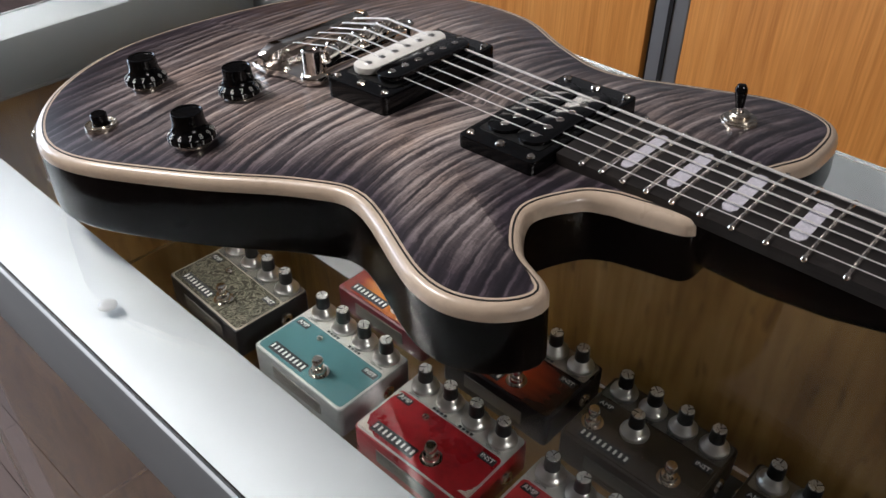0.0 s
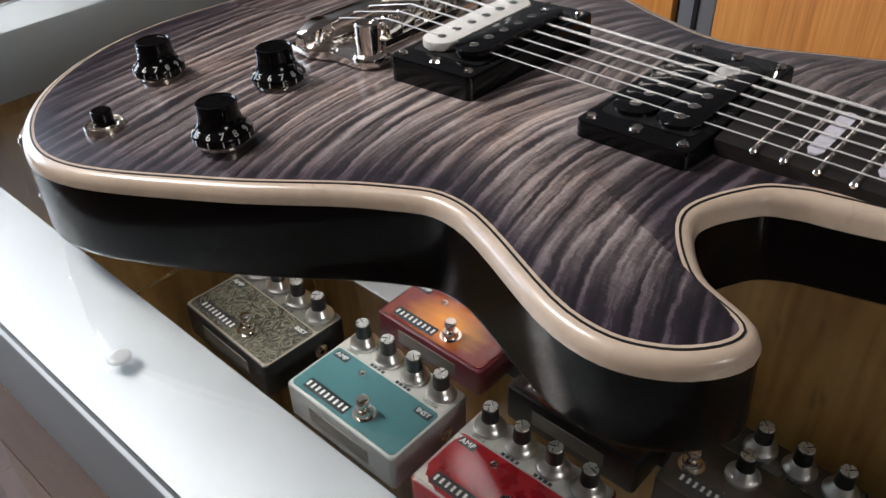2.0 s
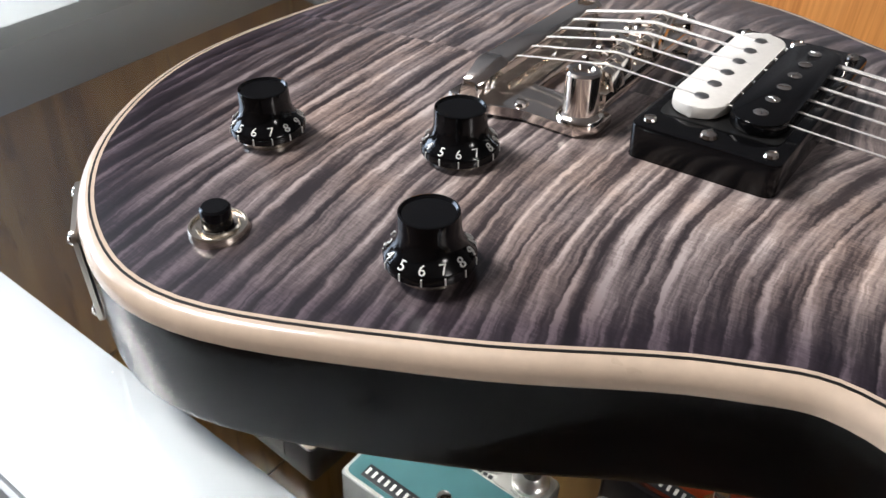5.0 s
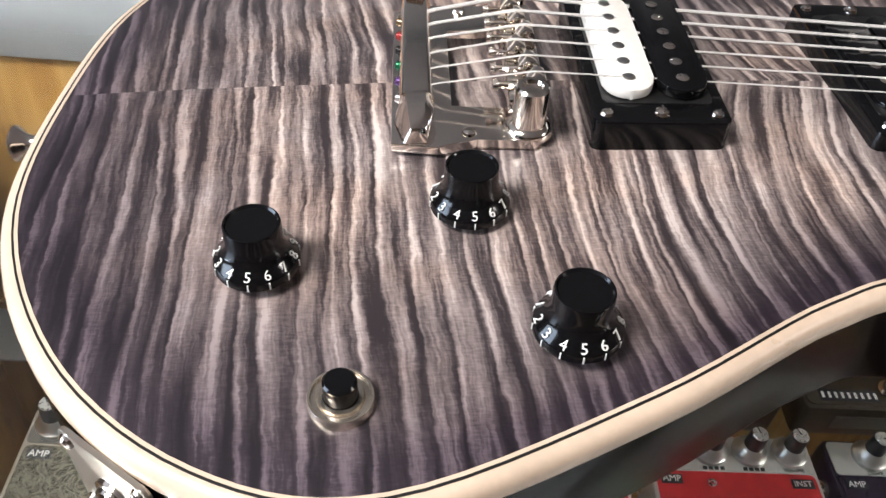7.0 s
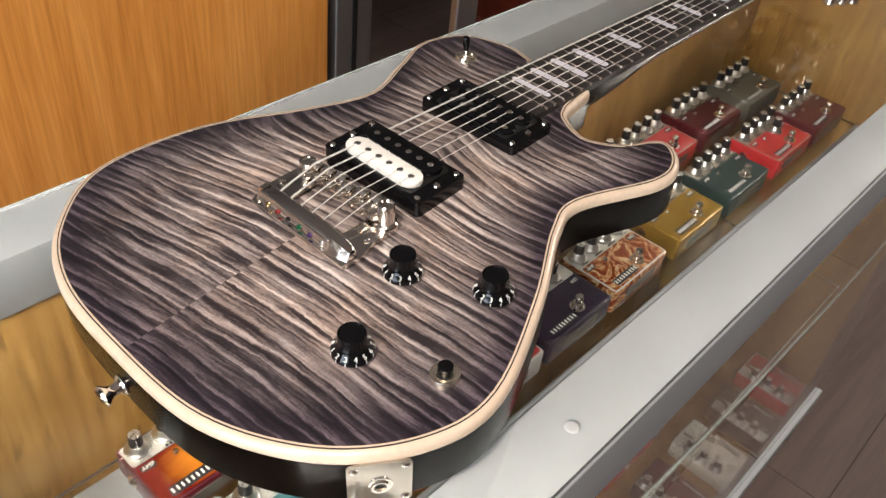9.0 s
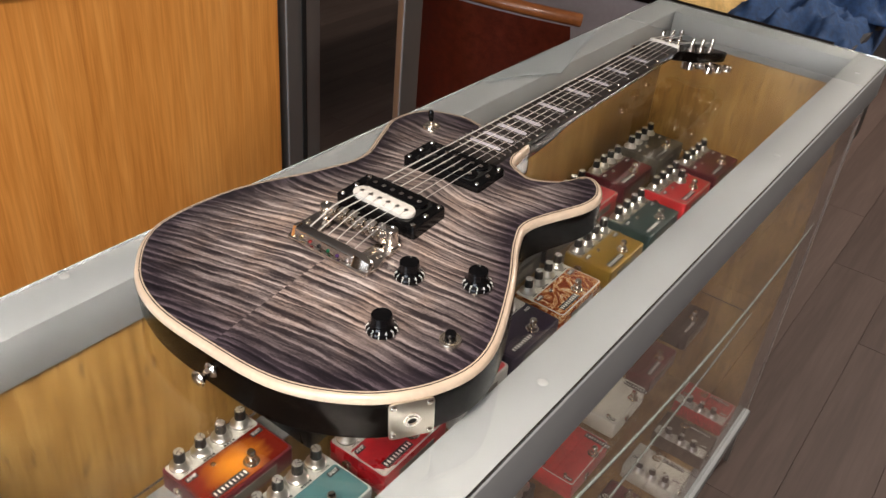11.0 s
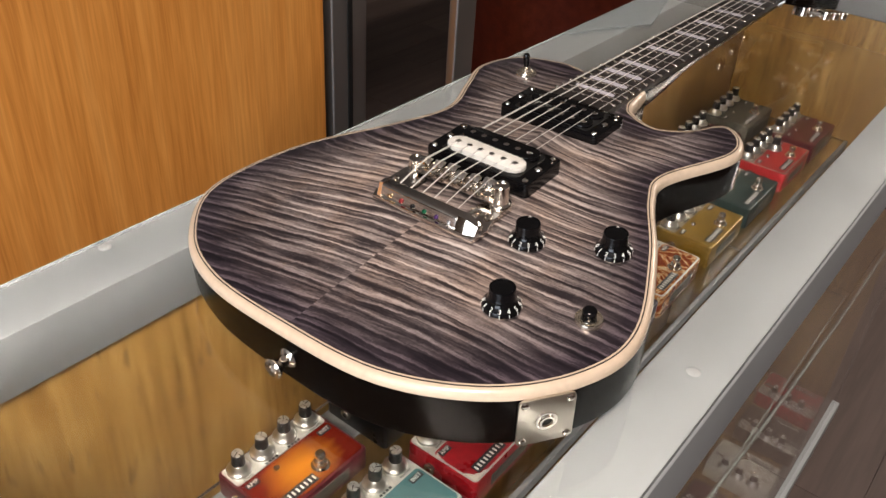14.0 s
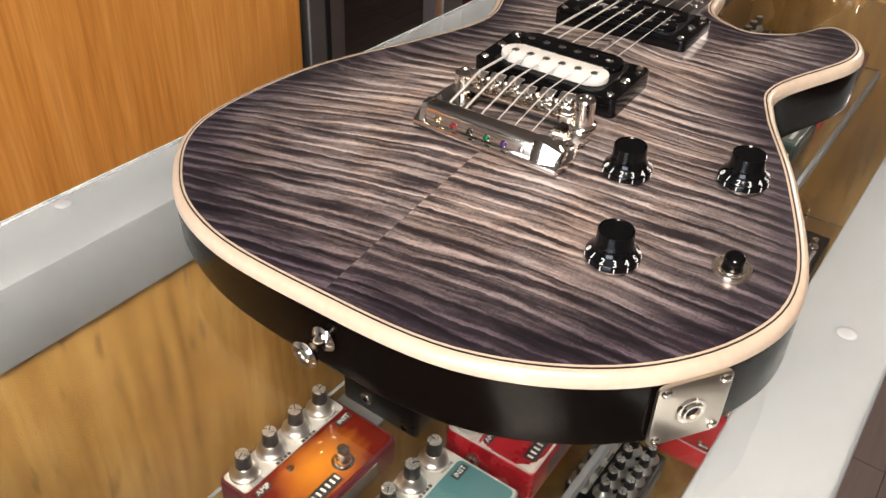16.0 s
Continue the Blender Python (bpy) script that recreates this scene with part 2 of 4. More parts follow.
def thing(name, label, category, m=Matrix(), group="", kind=""):
    ob = new(name)
    ob.matrix_basis = m
    ob.empty_display_size = 0.05
    return tagged(ob, label, category, group, kind)


def add_box(bm, size, m=Matrix(), bevel=0.0, seg=2):
    r = bmesh.ops.create_cube(bm, size=1.0, matrix=m @ Matrix.Diagonal((*size, 1)))
    if bevel:
        vs = set(r["verts"])
        es = [e for e in bm.edges if e.verts[0] in vs and e.verts[1] in vs]
        bmesh.ops.bevel(bm, geom=es, offset=bevel, segments=seg, profile=0.5, affect="EDGES")
    return bm


def box(size, m=Matrix(), bevel=0.0, seg=2):
    return add_box(bmesh.new(), size, m, bevel, seg)


def add_lathe(bm, profile, seg=24, m=Matrix()):
    """Turn (radius, height) pairs round z."""
    rings = []
    for r, z in profile:
        if r < 1e-6:
            rings.append([bm.verts.new(m @ Vector((0, 0, z)))])
        else:
            rings.append([bm.verts.new(m @ Vector((r * math.cos(2 * math.pi * i / seg), r * math.sin(2 * math.pi * i / seg), z))) for i in range(seg)])
    for a, b in zip(rings, rings[1:]):
        for i in range(seg):
            j = (i + 1) % seg
            q = [a[i % len(a)], a[j % len(a)], b[j % len(b)], b[i % len(b)]]
            q = list(dict.fromkeys(q))
            if len(q) > 2:
                bm.faces.new(q)
    return bm


def lathe(profile, seg=24, m=Matrix()):
    return add_lathe(bmesh.new(), profile, seg, m)


def add_tube(bm, points, radius, seg=8):
    pts, rings = [Vector(p) for p in points], []
    for i, p in enumerate(pts):
        d = (pts[min(i + 1, len(pts) - 1)] - pts[max(i - 1, 0)]).normalized()
        a = d.cross(Vector((0, 0, 1)) if abs(d.z) < 0.9 else Vector((1, 0, 0))).normalized()
        b = d.cross(a)
        rings.append([bm.verts.new(p + radius * (math.cos(2 * math.pi * k / seg) * a + math.sin(2 * math.pi * k / seg) * b)) for k in range(seg)])
    for a, b in zip(rings, rings[1:]):
        for k in range(seg):
            bm.faces.new((a[k], a[(k + 1) % seg], b[(k + 1) % seg], b[k]))
    bm.faces.new(rings[0][::-1])
    bm.faces.new(rings[-1])
    return bm


def tube(points, radius, seg=8):
    return add_tube(bmesh.new(), points, radius, seg)


def add_prism(bm, outline, z0, z1, m=Matrix()):
    lo = [bm.verts.new(m @ Vector((x, y, z0))) for x, y in outline]
    hi = [bm.verts.new(m @ Vector((x, y, z1))) for x, y in outline]
    n = len(lo)
    bm.faces.new(lo[::-1])
    bm.faces.new(hi)
    for i in range(n):
        bm.faces.new((lo[i], lo[(i + 1) % n], hi[(i + 1) % n], hi[i]))
    return bm


def prism(outline, z0, z1, bevel=0.0, m=Matrix()):
    bm = add_prism(bmesh.new(), outline, z0, z1, m)
    if bevel:
        bmesh.ops.bevel(bm, geom=list(bm.edges), offset=bevel, segments=2, profile=0.5, affect="EDGES")
    return bm


def rounded(w, h, r, n=5):
    out = []
    for cx, cy, a0 in ((w / 2 - r, h / 2 - r, 0), (-w / 2 + r, h / 2 - r, 90), (-w / 2 + r, -h / 2 + r, 180), (w / 2 - r, -h / 2 + r, 270)):
        for i in range(n + 1):
            a = radians(a0 + 90 * i / n)
            out.append((cx + r * math.cos(a), cy + r * math.sin(a)))
    return out


def spline(ctrl, per=6, closed=True):
    """Catmull-Rom through control points."""
    pts, n = [], len(ctrl)
    for i in range(n if closed else n - 1):
        p = [Vector(ctrl[(i + k) % n] if closed else ctrl[min(max(i + k, 0), n - 1)]) for k in (-1, 0, 1, 2)]
        for j in range(per):
            t = j / per
            pts.append(0.5 * (2 * p[1] + (p[2] - p[0]) * t + (2 * p[0] - 5 * p[1] + 4 * p[2] - p[3]) * t * t + (3 * p[1] - p[0] - 3 * p[2] + p[3]) * t ** 3))
    if not closed:
        pts.append(Vector(ctrl[-1]))
    return pts


def glyph(text, size, depth=0.0002, ink=None):
    """A mesh of one numeral in the built-in font, centred on its foot."""
    c = bpy.data.curves.new("numeral", "FONT")
    c.body, c.size, c.align_x, c.align_y, c.extrude, c.resolution_u = text, size, "CENTER", "CENTER", depth, 2
    ob = bpy.data.objects.new("numeral", c)
    scene.collection.objects.link(ob)
    bpy.context.view_layer.update()
    me = bpy.data.meshes.new_from_object(ob.evaluated_get(bpy.context.evaluated_depsgraph_get()))
    bpy.data.objects.remove(ob)
    me.materials.clear()
    me.materials.append(ink or WHITE_INK)
    return me


SCREW = lathe([(0, 0.0016), (0.0012, 0.0015), (0.0022, 0.0009), (0.0026, 0), (0.0026, -0.002)], 14)
add_box(SCREW, (0.0030, 0.0005, 0.0006), Matrix.Translation((0, 0, 0.0015)))
screw_me = bpy.data.meshes.new("screw")
SCREW.to_mesh(screw_me)
SCREW.free()
screw_me.materials.append(CHROME)


# ---- the room ----
def slab(name, lo, hi, material, kind="structure", label="", category="", bevel=0.0):
    size = [b - a for a, b in zip(lo, hi)]
    mid = [(a + b) / 2 for a, b in zip(lo, hi)]
    ob = part(name, box(size, Matrix(), bevel), material, None, smooth=bevel > 0)
    ob.location = mid
    return tagged(ob, label, category, kind=kind)


slab("floor", (-4, -3.4, -0.12), (6.5, 4.2, -0.006), DARK_GREY, label="dark sub-floor under the vinyl planks", category="floor")
slab("wall_north", (-4, 3.02, -0.12), (6.5, 3.14, 2.8), PALE_WALL, label="pale painted shop wall", category="wall")
west = thing("wall_west", "unseen closing wall round a wide window, brown for a dark warm bounce", "wall", kind="structure")
for lo, hi in (((-4.12, -3.4, -0.12), (-4, -1.80, 2.8)), ((-4.12, 0.60, -0.12), (-4, 4.32, 2.8)), ((-4.12, -1.80, -0.12), (-4, 0.60, 0.9)), ((-4.12, -1.80, 2.5), (-4, 0.60, 2.8))):
    part("wall_piece", box([b - a for a, b in zip(lo, hi)], Matrix.Translation([(a + b) / 2 for a, b in zip(lo, hi)])), BOUNCE_WALL, west, smooth=False)
slab("wall_east", (6.5, -3.4, -0.12), (6.62, 4.32, 2.8), BOUNCE_WALL, label="unseen closing wall, brown for a dark warm bounce", category="wall")
slab("wall_south", (-4.12, -3.52, -0.12), (6.62, -3.4, 2.8), BOUNCE_WALL, label="unseen closing wall, brown for a dark warm bounce", category="wall")
slab("ceiling", (-4.12, -3.52, 2.8), (6.62, 4.32, 2.9), CEILING_PAINT, label="grey-white plain ceiling", category="ceiling")
slab("baseboard", (-4, 2.99, 0), (6.5, 3.02, 0.07), DARK_GREY, label="dark baseboard along the pale wall", category="baseboard")
# fittings for the added fill lamps, all out of view
GLOW = Mat("lamp_diffuser", (0.8, 0.8, 0.78), 0.5, Emission_Strength=4.0, Emission_Color=(1.0, 0.90, 0.78, 1)).m
for lx, ly, watts in FILL_PANELS:
    lamp = thing("added_ceiling_light", "added ceiling light out of view, long and white with a glowing diffuser", "ceiling light", pose(lx, ly, 2.8), "ceiling lights")
    part("housing", box((1.24, 0.36, 0.10), Matrix.Translation((0, 0, -0.05)), 0.01), WHITE_TOP, lamp)
    part("diffuser", box((1.14, 0.30, 0.02), Matrix.Translation((0, 0, -0.112)), 0.006), GLOW, lamp)

# cabinet with a teak front behind the case
CAB = pose(0.957, 1.06, 0.0, 0, 0, -13) @ Matrix.Diagonal((1, 1, 1.085, 1))
cabinet = thing("wooden_counter", "teak-veneered counter with white top and aluminium posts", "counter", CAB)
for i in range(3):
    part("front_panel", box((1.42, 0.02, 0.82), Matrix.Translation((-0.765 - 1.53 * i, 0.012, 0.43)), 0.002), TEAK, cabinet)
for i in range(4):
    px = 0.0 - 1.53 * i
    part("post", prism(rounded(0.10, 0.05, 0.006), 0, 0.85, m=Matrix.Translation((px + 0.015, 0.025, 0))), SILVER_DARK, cabinet, "grey aluminium post")
    part("slot", box((0.012, 0.006, 0.84), Matrix.Translation((px + 0.015, -0.001, 0.425))), BLACK_LINE, cabinet)
part("side_panel", box((0.02, 0.5, 0.84), Matrix.Translation((0.055, 0.30, 0.43)), 0.002), SILVER_DARK, cabinet)
part("worktop", box((4.7, 0.62, 0.035), Matrix.Translation((-2.28, 0.29, 0.866)), 0.004), WHITE_TOP, cabinet, "white laminate worktop")
part("edge_strip", box((4.7, 0.006, 0.040), Matrix.Translation((-2.28, -0.024, 0.866)), 0.002), SILVER, cabinet, "bright metal edge strip")

# slim stand and chair by the back of the case
stand = thing("display_stand", "slim grey metal upright standing behind the case", "stand", pose(0.985, 0.735, 0, 0, 0, -20))
part("upright", prism(rounded(0.05, 0.03, 0.005), 0.02, 1.5), SILVER_DARK, stand)
part("foot", box((0.30, 0.22, 0.02), Matrix.Translation((0, 0, 0.01)), 0.004), SILVER_DARK, stand)


def chair(m):
    c = thing("leather_chair", "dark oxblood leather chair with wooden frame", "chair", m)
    bm = bmesh.new()
    cols = []
    for i in range(15):
        u = -1 + 2 * i / 14
        row = []
        for j, (zz, lean) in enumerate(((0.30, 0.0), (0.55, 0.012), (0.75, 0.035), (0.845 - 0.02 * u * u, 0.06))):
            row.append(bm.verts.new((0.235 * u, 0.06 - 0.085 * u * u + lean, zz)))
        cols.append(row)
    for a, b in zip(cols, cols[1:]):
        for j in range(3):
            bm.faces.new((a[j], b[j], b[j + 1], a[j + 1]))
    bmesh.ops.solidify(bm, geom=list(bm.faces), thickness=0.035)
    part("backrest", bm, LEATHER, c)
    part("top_rail", tube([(0.245 * u, 0.085 - 0.085 * u * u, 0.855 - 0.02 * u * u) for u in [-1 + 2 * i / 14 for i in range(15)]], 0.016, 10), CHAIR_WOOD, c, "polished wooden top rail")
    part("seat", prism(rounded(0.48, 0.46, 0.06), 0.40, 0.47, 0.012, Matrix.Translation((0, -0.20, 0))), LEATHER, c)
    for sx in (-0.2, 0.2):
        for sy in (-0.38, 0.0):
            part("leg", tube([(sx, sy, 0.40), (sx * 1.1, sy * 1.05, 0.0)], 0.017, 10), CHAIR_WOOD, c)
    return c


chair(pose(1.325, 0.735, 0, 0, 0, 94))

# second counter in the distance
far = thing("far_counter", "low lavender-grey counter with black edge, heaped with goods", "counter", pose(2.14, 0.60, 0))
part("plinth", box((1.25, 1.56, 0.50), Matrix.Translation((0.645, 0.27, 0.25)), 0.01), DARK_GREY, far)
part("front_panel", box((0.02, 1.56, 0.676), Matrix.Translation((0.008, 0.27, 0.340)), 0.002), LAVENDER, far, "pale lavender-grey front panel")
part("top_edge", box((0.05, 1.60, 0.024), Matrix.Translation((0.010, 0.27, 0.692)), 0.003), BLACK_GLOSS, far, "black top edge")
for yy in (-0.52, 1.06):
    part("side_panel", box((1.23, 0.02, 0.60), Matrix.Translation((0.636, yy, 0.30)), 0.002), DARK_GREY, far)


def crumple(name, label, category, m, w, d, h, material, seed):
    bm = bmesh.new()
    bmesh.ops.create_grid(bm, x_segments=64, y_segments=48, size=0.5)
    for v in bm.verts:
        p = Vector((v.co.x * 6, v.co.y * 6, seed))
        edge = max(0.0, 1 - (max(abs(v.co.x), abs(v.co.y)) * 2) ** 4)
        v.co = Vector((v.co.x * w, v.co.y * d, h * (0.15 + edge * (0.60 + 0.55 * noise.noise(p) + 0.16 * noise.noise(p * 2.7) + 0.05 * noise.noise(p * 7)))))
    bmesh.ops.solidify(bm, geom=list(bm.faces), thickness=0.004)
    ob = part(name, bm, material, None, smooth=False)
    for p in ob.data.polygons:
        p.use_smooth = True
    ob.matrix_basis = m
    return tagged(ob, label, category)


crumple("folded_cloth", "crumpled blue denim cloth heaped on the far counter", "cloth", pose(2.72, 0.29, 0.502, 0, 0, 4), 0.95, 0.50, 0.22, CLOTH_BLUE, 1.0)
crumple("folded_cloth", "crumpled blue denim cloth beside straw paper", "cloth", pose(3.02, 0.22, 0.60, 0, 0, 8), 0.55, 0.34, 0.20, CLOTH_BLUE, 4.0)
crumple("wrapping_paper", "crumpled straw-coloured paper on the far counter", "paper", pose(2.62, 0.78, 0.502, 0, 0, -15), 0.62, 0.40, 0.24, PAPER_GOLD, 7.0)

# ---- the glass case ----
X0, X1, YF, YB, ZG = -0.402, 1.118, -0.2155, 0.2155, 1.0
RAIL, DROP = 0.0515, 0.056
case = thing("display_case", "glass-topped display case with aluminium rails and birch ply lining", "display case", pose((X0 + X1) / 2, 0, 0))
CX, CL = (X0 + X1) / 2, X1 - X0
GT = 0.006
ztop = ZG - GT - 0.0004
for yy, nm, tall in ((YF + RAIL / 2, "front_rail", 0.060), (YB - RAIL / 2, "back_rail", DROP - GT)):
    part(nm, box((CL, RAIL, tall), Matrix.Translation((0, yy, ztop - tall / 2)), 0.0018), SILVER, case, "satin aluminium rail")
for xx, nm in ((X0 + RAIL / 2, "end_rail"), (X1 - RAIL / 2, "end_rail")):
    part(nm, box((RAIL, YB - YF - 2 * RAIL - 0.001, DROP - GT), Matrix.Translation((xx - CX, 0, ztop - (DROP - GT) / 2)), 0.0015), SILVER, case, "satin aluminium rail")
pane = part("top_pane", box((CL - 0.004, YB - YF - 0.004, GT), Matrix.Translation((0, 0, ZG - GT / 2))), GLASS_TOP, case, "clear glass top", smooth=False)
pane.visible_shadow = False
part("pane_edge", box((CL - 0.004, 0.0014, GT - 0.0012), Matrix.Translation((0, YB - 0.0010, ZG - GT / 2))), GLASS_EDGE, case)
zb = ZG - DROP
part("back_lining", box((CL - 0.05, 0.015, zb - 0.18), Matrix.Translation((0, YB - RAIL + 0.011, 0.18 + (zb - 0.18) / 2)), 0.001), PLY, case, "varnished birch ply")
for xx in (X0 + RAIL - 0.012, X1 - RAIL + 0.012):
    part("end_lining", box((0.015, YB - YF - 2 * RAIL + 0.04, zb - 0.18), Matrix.Translation((xx - CX, 0.0, 0.18 + (zb - 0.18) / 2)), 0.001), PLY, case, "varnished birch ply")
part("front_pane", box((CL - 0.06, 0.005, zb - 0.19), Matrix.Translation((0, YF + 0.010, 0.19 + (zb - 0.19) / 2))), GLASS_TOP, case, "clear glass front", smooth=False).visible_shadow = False
for xx in (X0 + 0.015, X1 - 0.015):
    for yy in (YF + 0.015, YB - 0.015):
        # the slim front ones stand in for the bare corner edges of the glass
        slim = 0.028 if yy > 0 else 0.009
        part("corner_post", box((slim, slim, zb - 0.011), Matrix.Translation((xx - CX + (0.009 if xx > CX else -0.009) * (yy < 0), yy, (zb - 0.011) / 2)), 0.001), SILVER_DARK, case)
part("bottom_rail", box((CL - 0.062, 0.035, 0.03), Matrix.Translation((0, YF + 0.0175, 0.175)), 0.002), SILVER, case)
part("plinth", box((CL - 0.06, YB - YF - 0.06, 0.14), Matrix.Translation((0, 0, 0.075)), 0.002), TEAK, case, "teak-veneered plinth")
part("deck", box((CL - 0.062, YB - YF - 0.072, 0.02), Matrix.Translation((0, 0.0, 0.178)), 0.001), PLY, case)
SH, MS = 0.735, 0.445
part("upper_shelf", box((CL - 0.11, 0.215, 0.008), Matrix.Translation((0, 0.052, SH - 0.004))), GLASS_TOP, case, "clear glass shelf", smooth=False).visible_shadow = False
part("shelf_edge", box((CL - 0.11, 0.006, 0.014), Matrix.Translation((0, -0.0585, SH - 0.006)), 0.001), SILVER, case)
ms = part("lower_shelf", box((CL - 0.11, 0.30, 0.008), Matrix.Translation((0, 0.005, MS - 0.004))), GLASS_TOP, case, "clear glass shelf", smooth=False)
ms.visible_shadow = False
part("shelf_ledge", box((CL - 0.11, 0.046, 0.0030), Matrix.Translation((0, 0.126, SH - 0.0009)), 0.0006), SILVER, case, "pale aluminium strip along the back of the shelf")
part("lower_shelf_edge", box((CL - 0.11, 0.0015, 0.0085), Matrix.Translation((0, -0.147, MS - 0.004)), 0.0), GLASS_EDGE, case)
sag = [(x - CX, YF + 0.018, 0.680 + 0.155 * (x - 0.82) ** 2) for x in [0.05 + (X1 - 0.11) * i / 24 for i in range(25)]]
part("pane_lip", tube(sag, 0.0016, 6), GLASS_EDGE, case, "bright polished glass lip")
# thin black tube drawn below the lip in place of its shadow
part("dark_seal", tube([(x, y + 0.001, z - 0.0042) for x, y, z in sag], 0.0024, 6), BLACK_LINE, case)
for bx, by in ((0.008, -0.192), (0.584, -0.194), (0.56, 0.192), (-0.167, 0.204), (1.0, -0.19), (-0.36, -0.19)):
    b = part("bumper", lathe([(0, 0.0009), (0.0030, 0.0008), (0.0046, 0.0004), (0.0050, 0)], 20, Matrix.Translation((bx - CX, by, ZG + 0.0001))), RUBBER, case, "clear rubber bumper")


ACETATE = Mat("clear_acetate", (0.80, 0.86, 0.88), 0.22, 0, Transmission_Weight=0.72, IOR=1.2).m
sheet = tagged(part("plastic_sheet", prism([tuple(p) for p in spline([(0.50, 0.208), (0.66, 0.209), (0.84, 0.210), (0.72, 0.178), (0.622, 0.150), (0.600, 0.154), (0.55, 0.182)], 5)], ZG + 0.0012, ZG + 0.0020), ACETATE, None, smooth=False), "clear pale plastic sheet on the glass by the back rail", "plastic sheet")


# ---- effect pedals ----
KNURL = varied("black_knurled_cap", (0.015, 0.015, 0.015), 0.35, scale=200)
SPUN = brushed("spun_aluminium", (0.72, 0.72, 0.70), 0.28, (1, 1, 1))
LABEL_BAR = Mat("label_bar", (0.02, 0.022, 0.026), 0.5).m
FACE = {
    "teal": varied("teal_paint", (0.060, 0.165, 0.180), 0.35, scale=20, amount=0.2, Coat_Weight=0.3),
    "red": varied("crimson_paint", (0.30, 0.010, 0.016), 0.28, scale=18, amount=0.45, Coat_Weight=0.4),
    "dark_red": varied("dark_red_paint", (0.085, 0.010, 0.016), 0.3, scale=18, amount=0.4, Coat_Weight=0.4),
    "scarlet": varied("scarlet_paint", (0.42, 0.022, 0.025), 0.35, scale=18, amount=0.3, Coat_Weight=0.3),
    "snake": swirl("snakeskin_cover", (0.05, 0.047, 0.036), (0.12, 0.115, 0.085), (0.22, 0.21, 0.16), 70),
    "orange": sunburst("amber_sunburst", (0.60, 0.22, 0.018), (0.13, 0.010, 0.006), 0.046, 0.030),
    "ember": sunburst("ember_sunburst", (0.30, 0.035, 0.01), (0.012, 0.008, 0.008), 0.055, 0.034),
    "umber": varied("umber_paint", (0.045, 0.034, 0.022), 0.4, scale=20, amount=0.3),
    "purple": varied("violet_sparkle", (0.018, 0.011, 0.028), 0.3, scale=300, amount=0.7, Coat_Weight=0.5),
    "swirl": swirl("rust_swirl", (0.20, 0.045, 0.018), (0.42, 0.17, 0.05), (0.66, 0.52, 0.33), 24),
    "gold": varied("gold_leaf_cover", (0.25, 0.15, 0.022), 0.3, 0.3, scale=40, amount=0.5),
    "green": varied("bottle_green_paint", (0.018, 0.038, 0.036), 0.35, scale=22, amount=0.3),
    "grey": varied("moss_grey_paint", (0.10, 0.095, 0.075), 0.4, scale=25, amount=0.4),
    "black": varied("black_pedal_paint", (0.008, 0.008, 0.009), 0.3, scale=22, amount=0.3),
    "mint": varied("mint_paint", (0.26, 0.40, 0.28), 0.35, scale=22, amount=0.2),
    "white": varied("white_pedal_paint", (0.62, 0.60, 0.54), 0.35, scale=22, amount=0.1),
}
BRIGHT_CAP = varied("turned_cap_metal", (0.66, 0.66, 0.64), 0.28, 0.8, scale=400, amount=0.12, bump=0.1)
# worn: the pale trim with the shade of a shell's sides in its colour
TRIM = {"worn": varied("shaded_pale_casting", (0.25, 0.265, 0.262), 0.45, 0.1, scale=40, amount=0.3), "pale": varied("pale_silver_print", (0.50, 0.50, 0.47), 0.35, 0.2, scale=30, amount=0.12), "tan": varied("tan_silver_print", (0.28, 0.25, 0.20), 0.4, 0.2, scale=30, amount=0.15),
        "dim": varied("dim_silver_print", (0.12, 0.115, 0.10), 0.4, 0.2, scale=30, amount=0.15)}

skirt_me = part("skirt", lathe([(0, 0.0085), (0.0056, 0.0085), (0.0064, 0.0078), (0.0074, 0.0052), (0.0092, 0.0030), (0.0101, 0.0024), (0.0104, 0.0014), (0.0104, 0)], 24), SPUN, None)
cap_bm = lathe([(0, 0.0195), (0.0044, 0.0195), (0.0051, 0.0188), (0.0056, 0.0085), (0.0056, 0.006)], 24)
cap_me = part("cap", cap_bm, KNURL, None)
disc_me = part("cap_disc", lathe([(0, 0.0201), (0.0043, 0.0200), (0.0048, 0.0192)], 24), BRIGHT_CAP, None)
line_me = part("pointer", box((0.0006, 0.0045, 0.0004), Matrix.Translation((0, 0.0022, 0.0202))), BLACK_LINE, None)
switch_me = part("footswitch", lathe([(0, 0.017), (0.0040, 0.0165), (0.0050, 0.015), (0.0050, 0.012), (0.0036, 0.0115), (0.0036, 0.0065), (0.0060, 0.0062), (0.0066, 0.0050), (0.0066, 0.0012), (0.0090, 0.0010), (0.0090, 0)], 20), CHROME, None)
led_me = part("indicator", lathe([(0, 0.0042), (0.0014, 0.0038), (0.0018, 0.0026), (0.0028, 0.0024), (0.0034, 0.001), (0.0034, 0)], 14), CHROME, None)
jack_me = part("side_jack", lathe([(0.0022, 0.004), (0.0040, 0.004), (0.0046, 0.003), (0.0062, 0.0028), (0.0066, 0.0), (0.0022, 0.0)], 14), CHROME, None)
KNOB_PARTS = [o.data for o in (skirt_me, cap_me, disc_me, line_me)]
SWITCH, LED, SIDE_JACK = switch_me.data, led_me.data, jack_me.data
for o in (skirt_me, cap_me, disc_me, line_me, switch_me, led_me, jack_me):
    bpy.data.objects.remove(o)
rnd = random.Random(5)
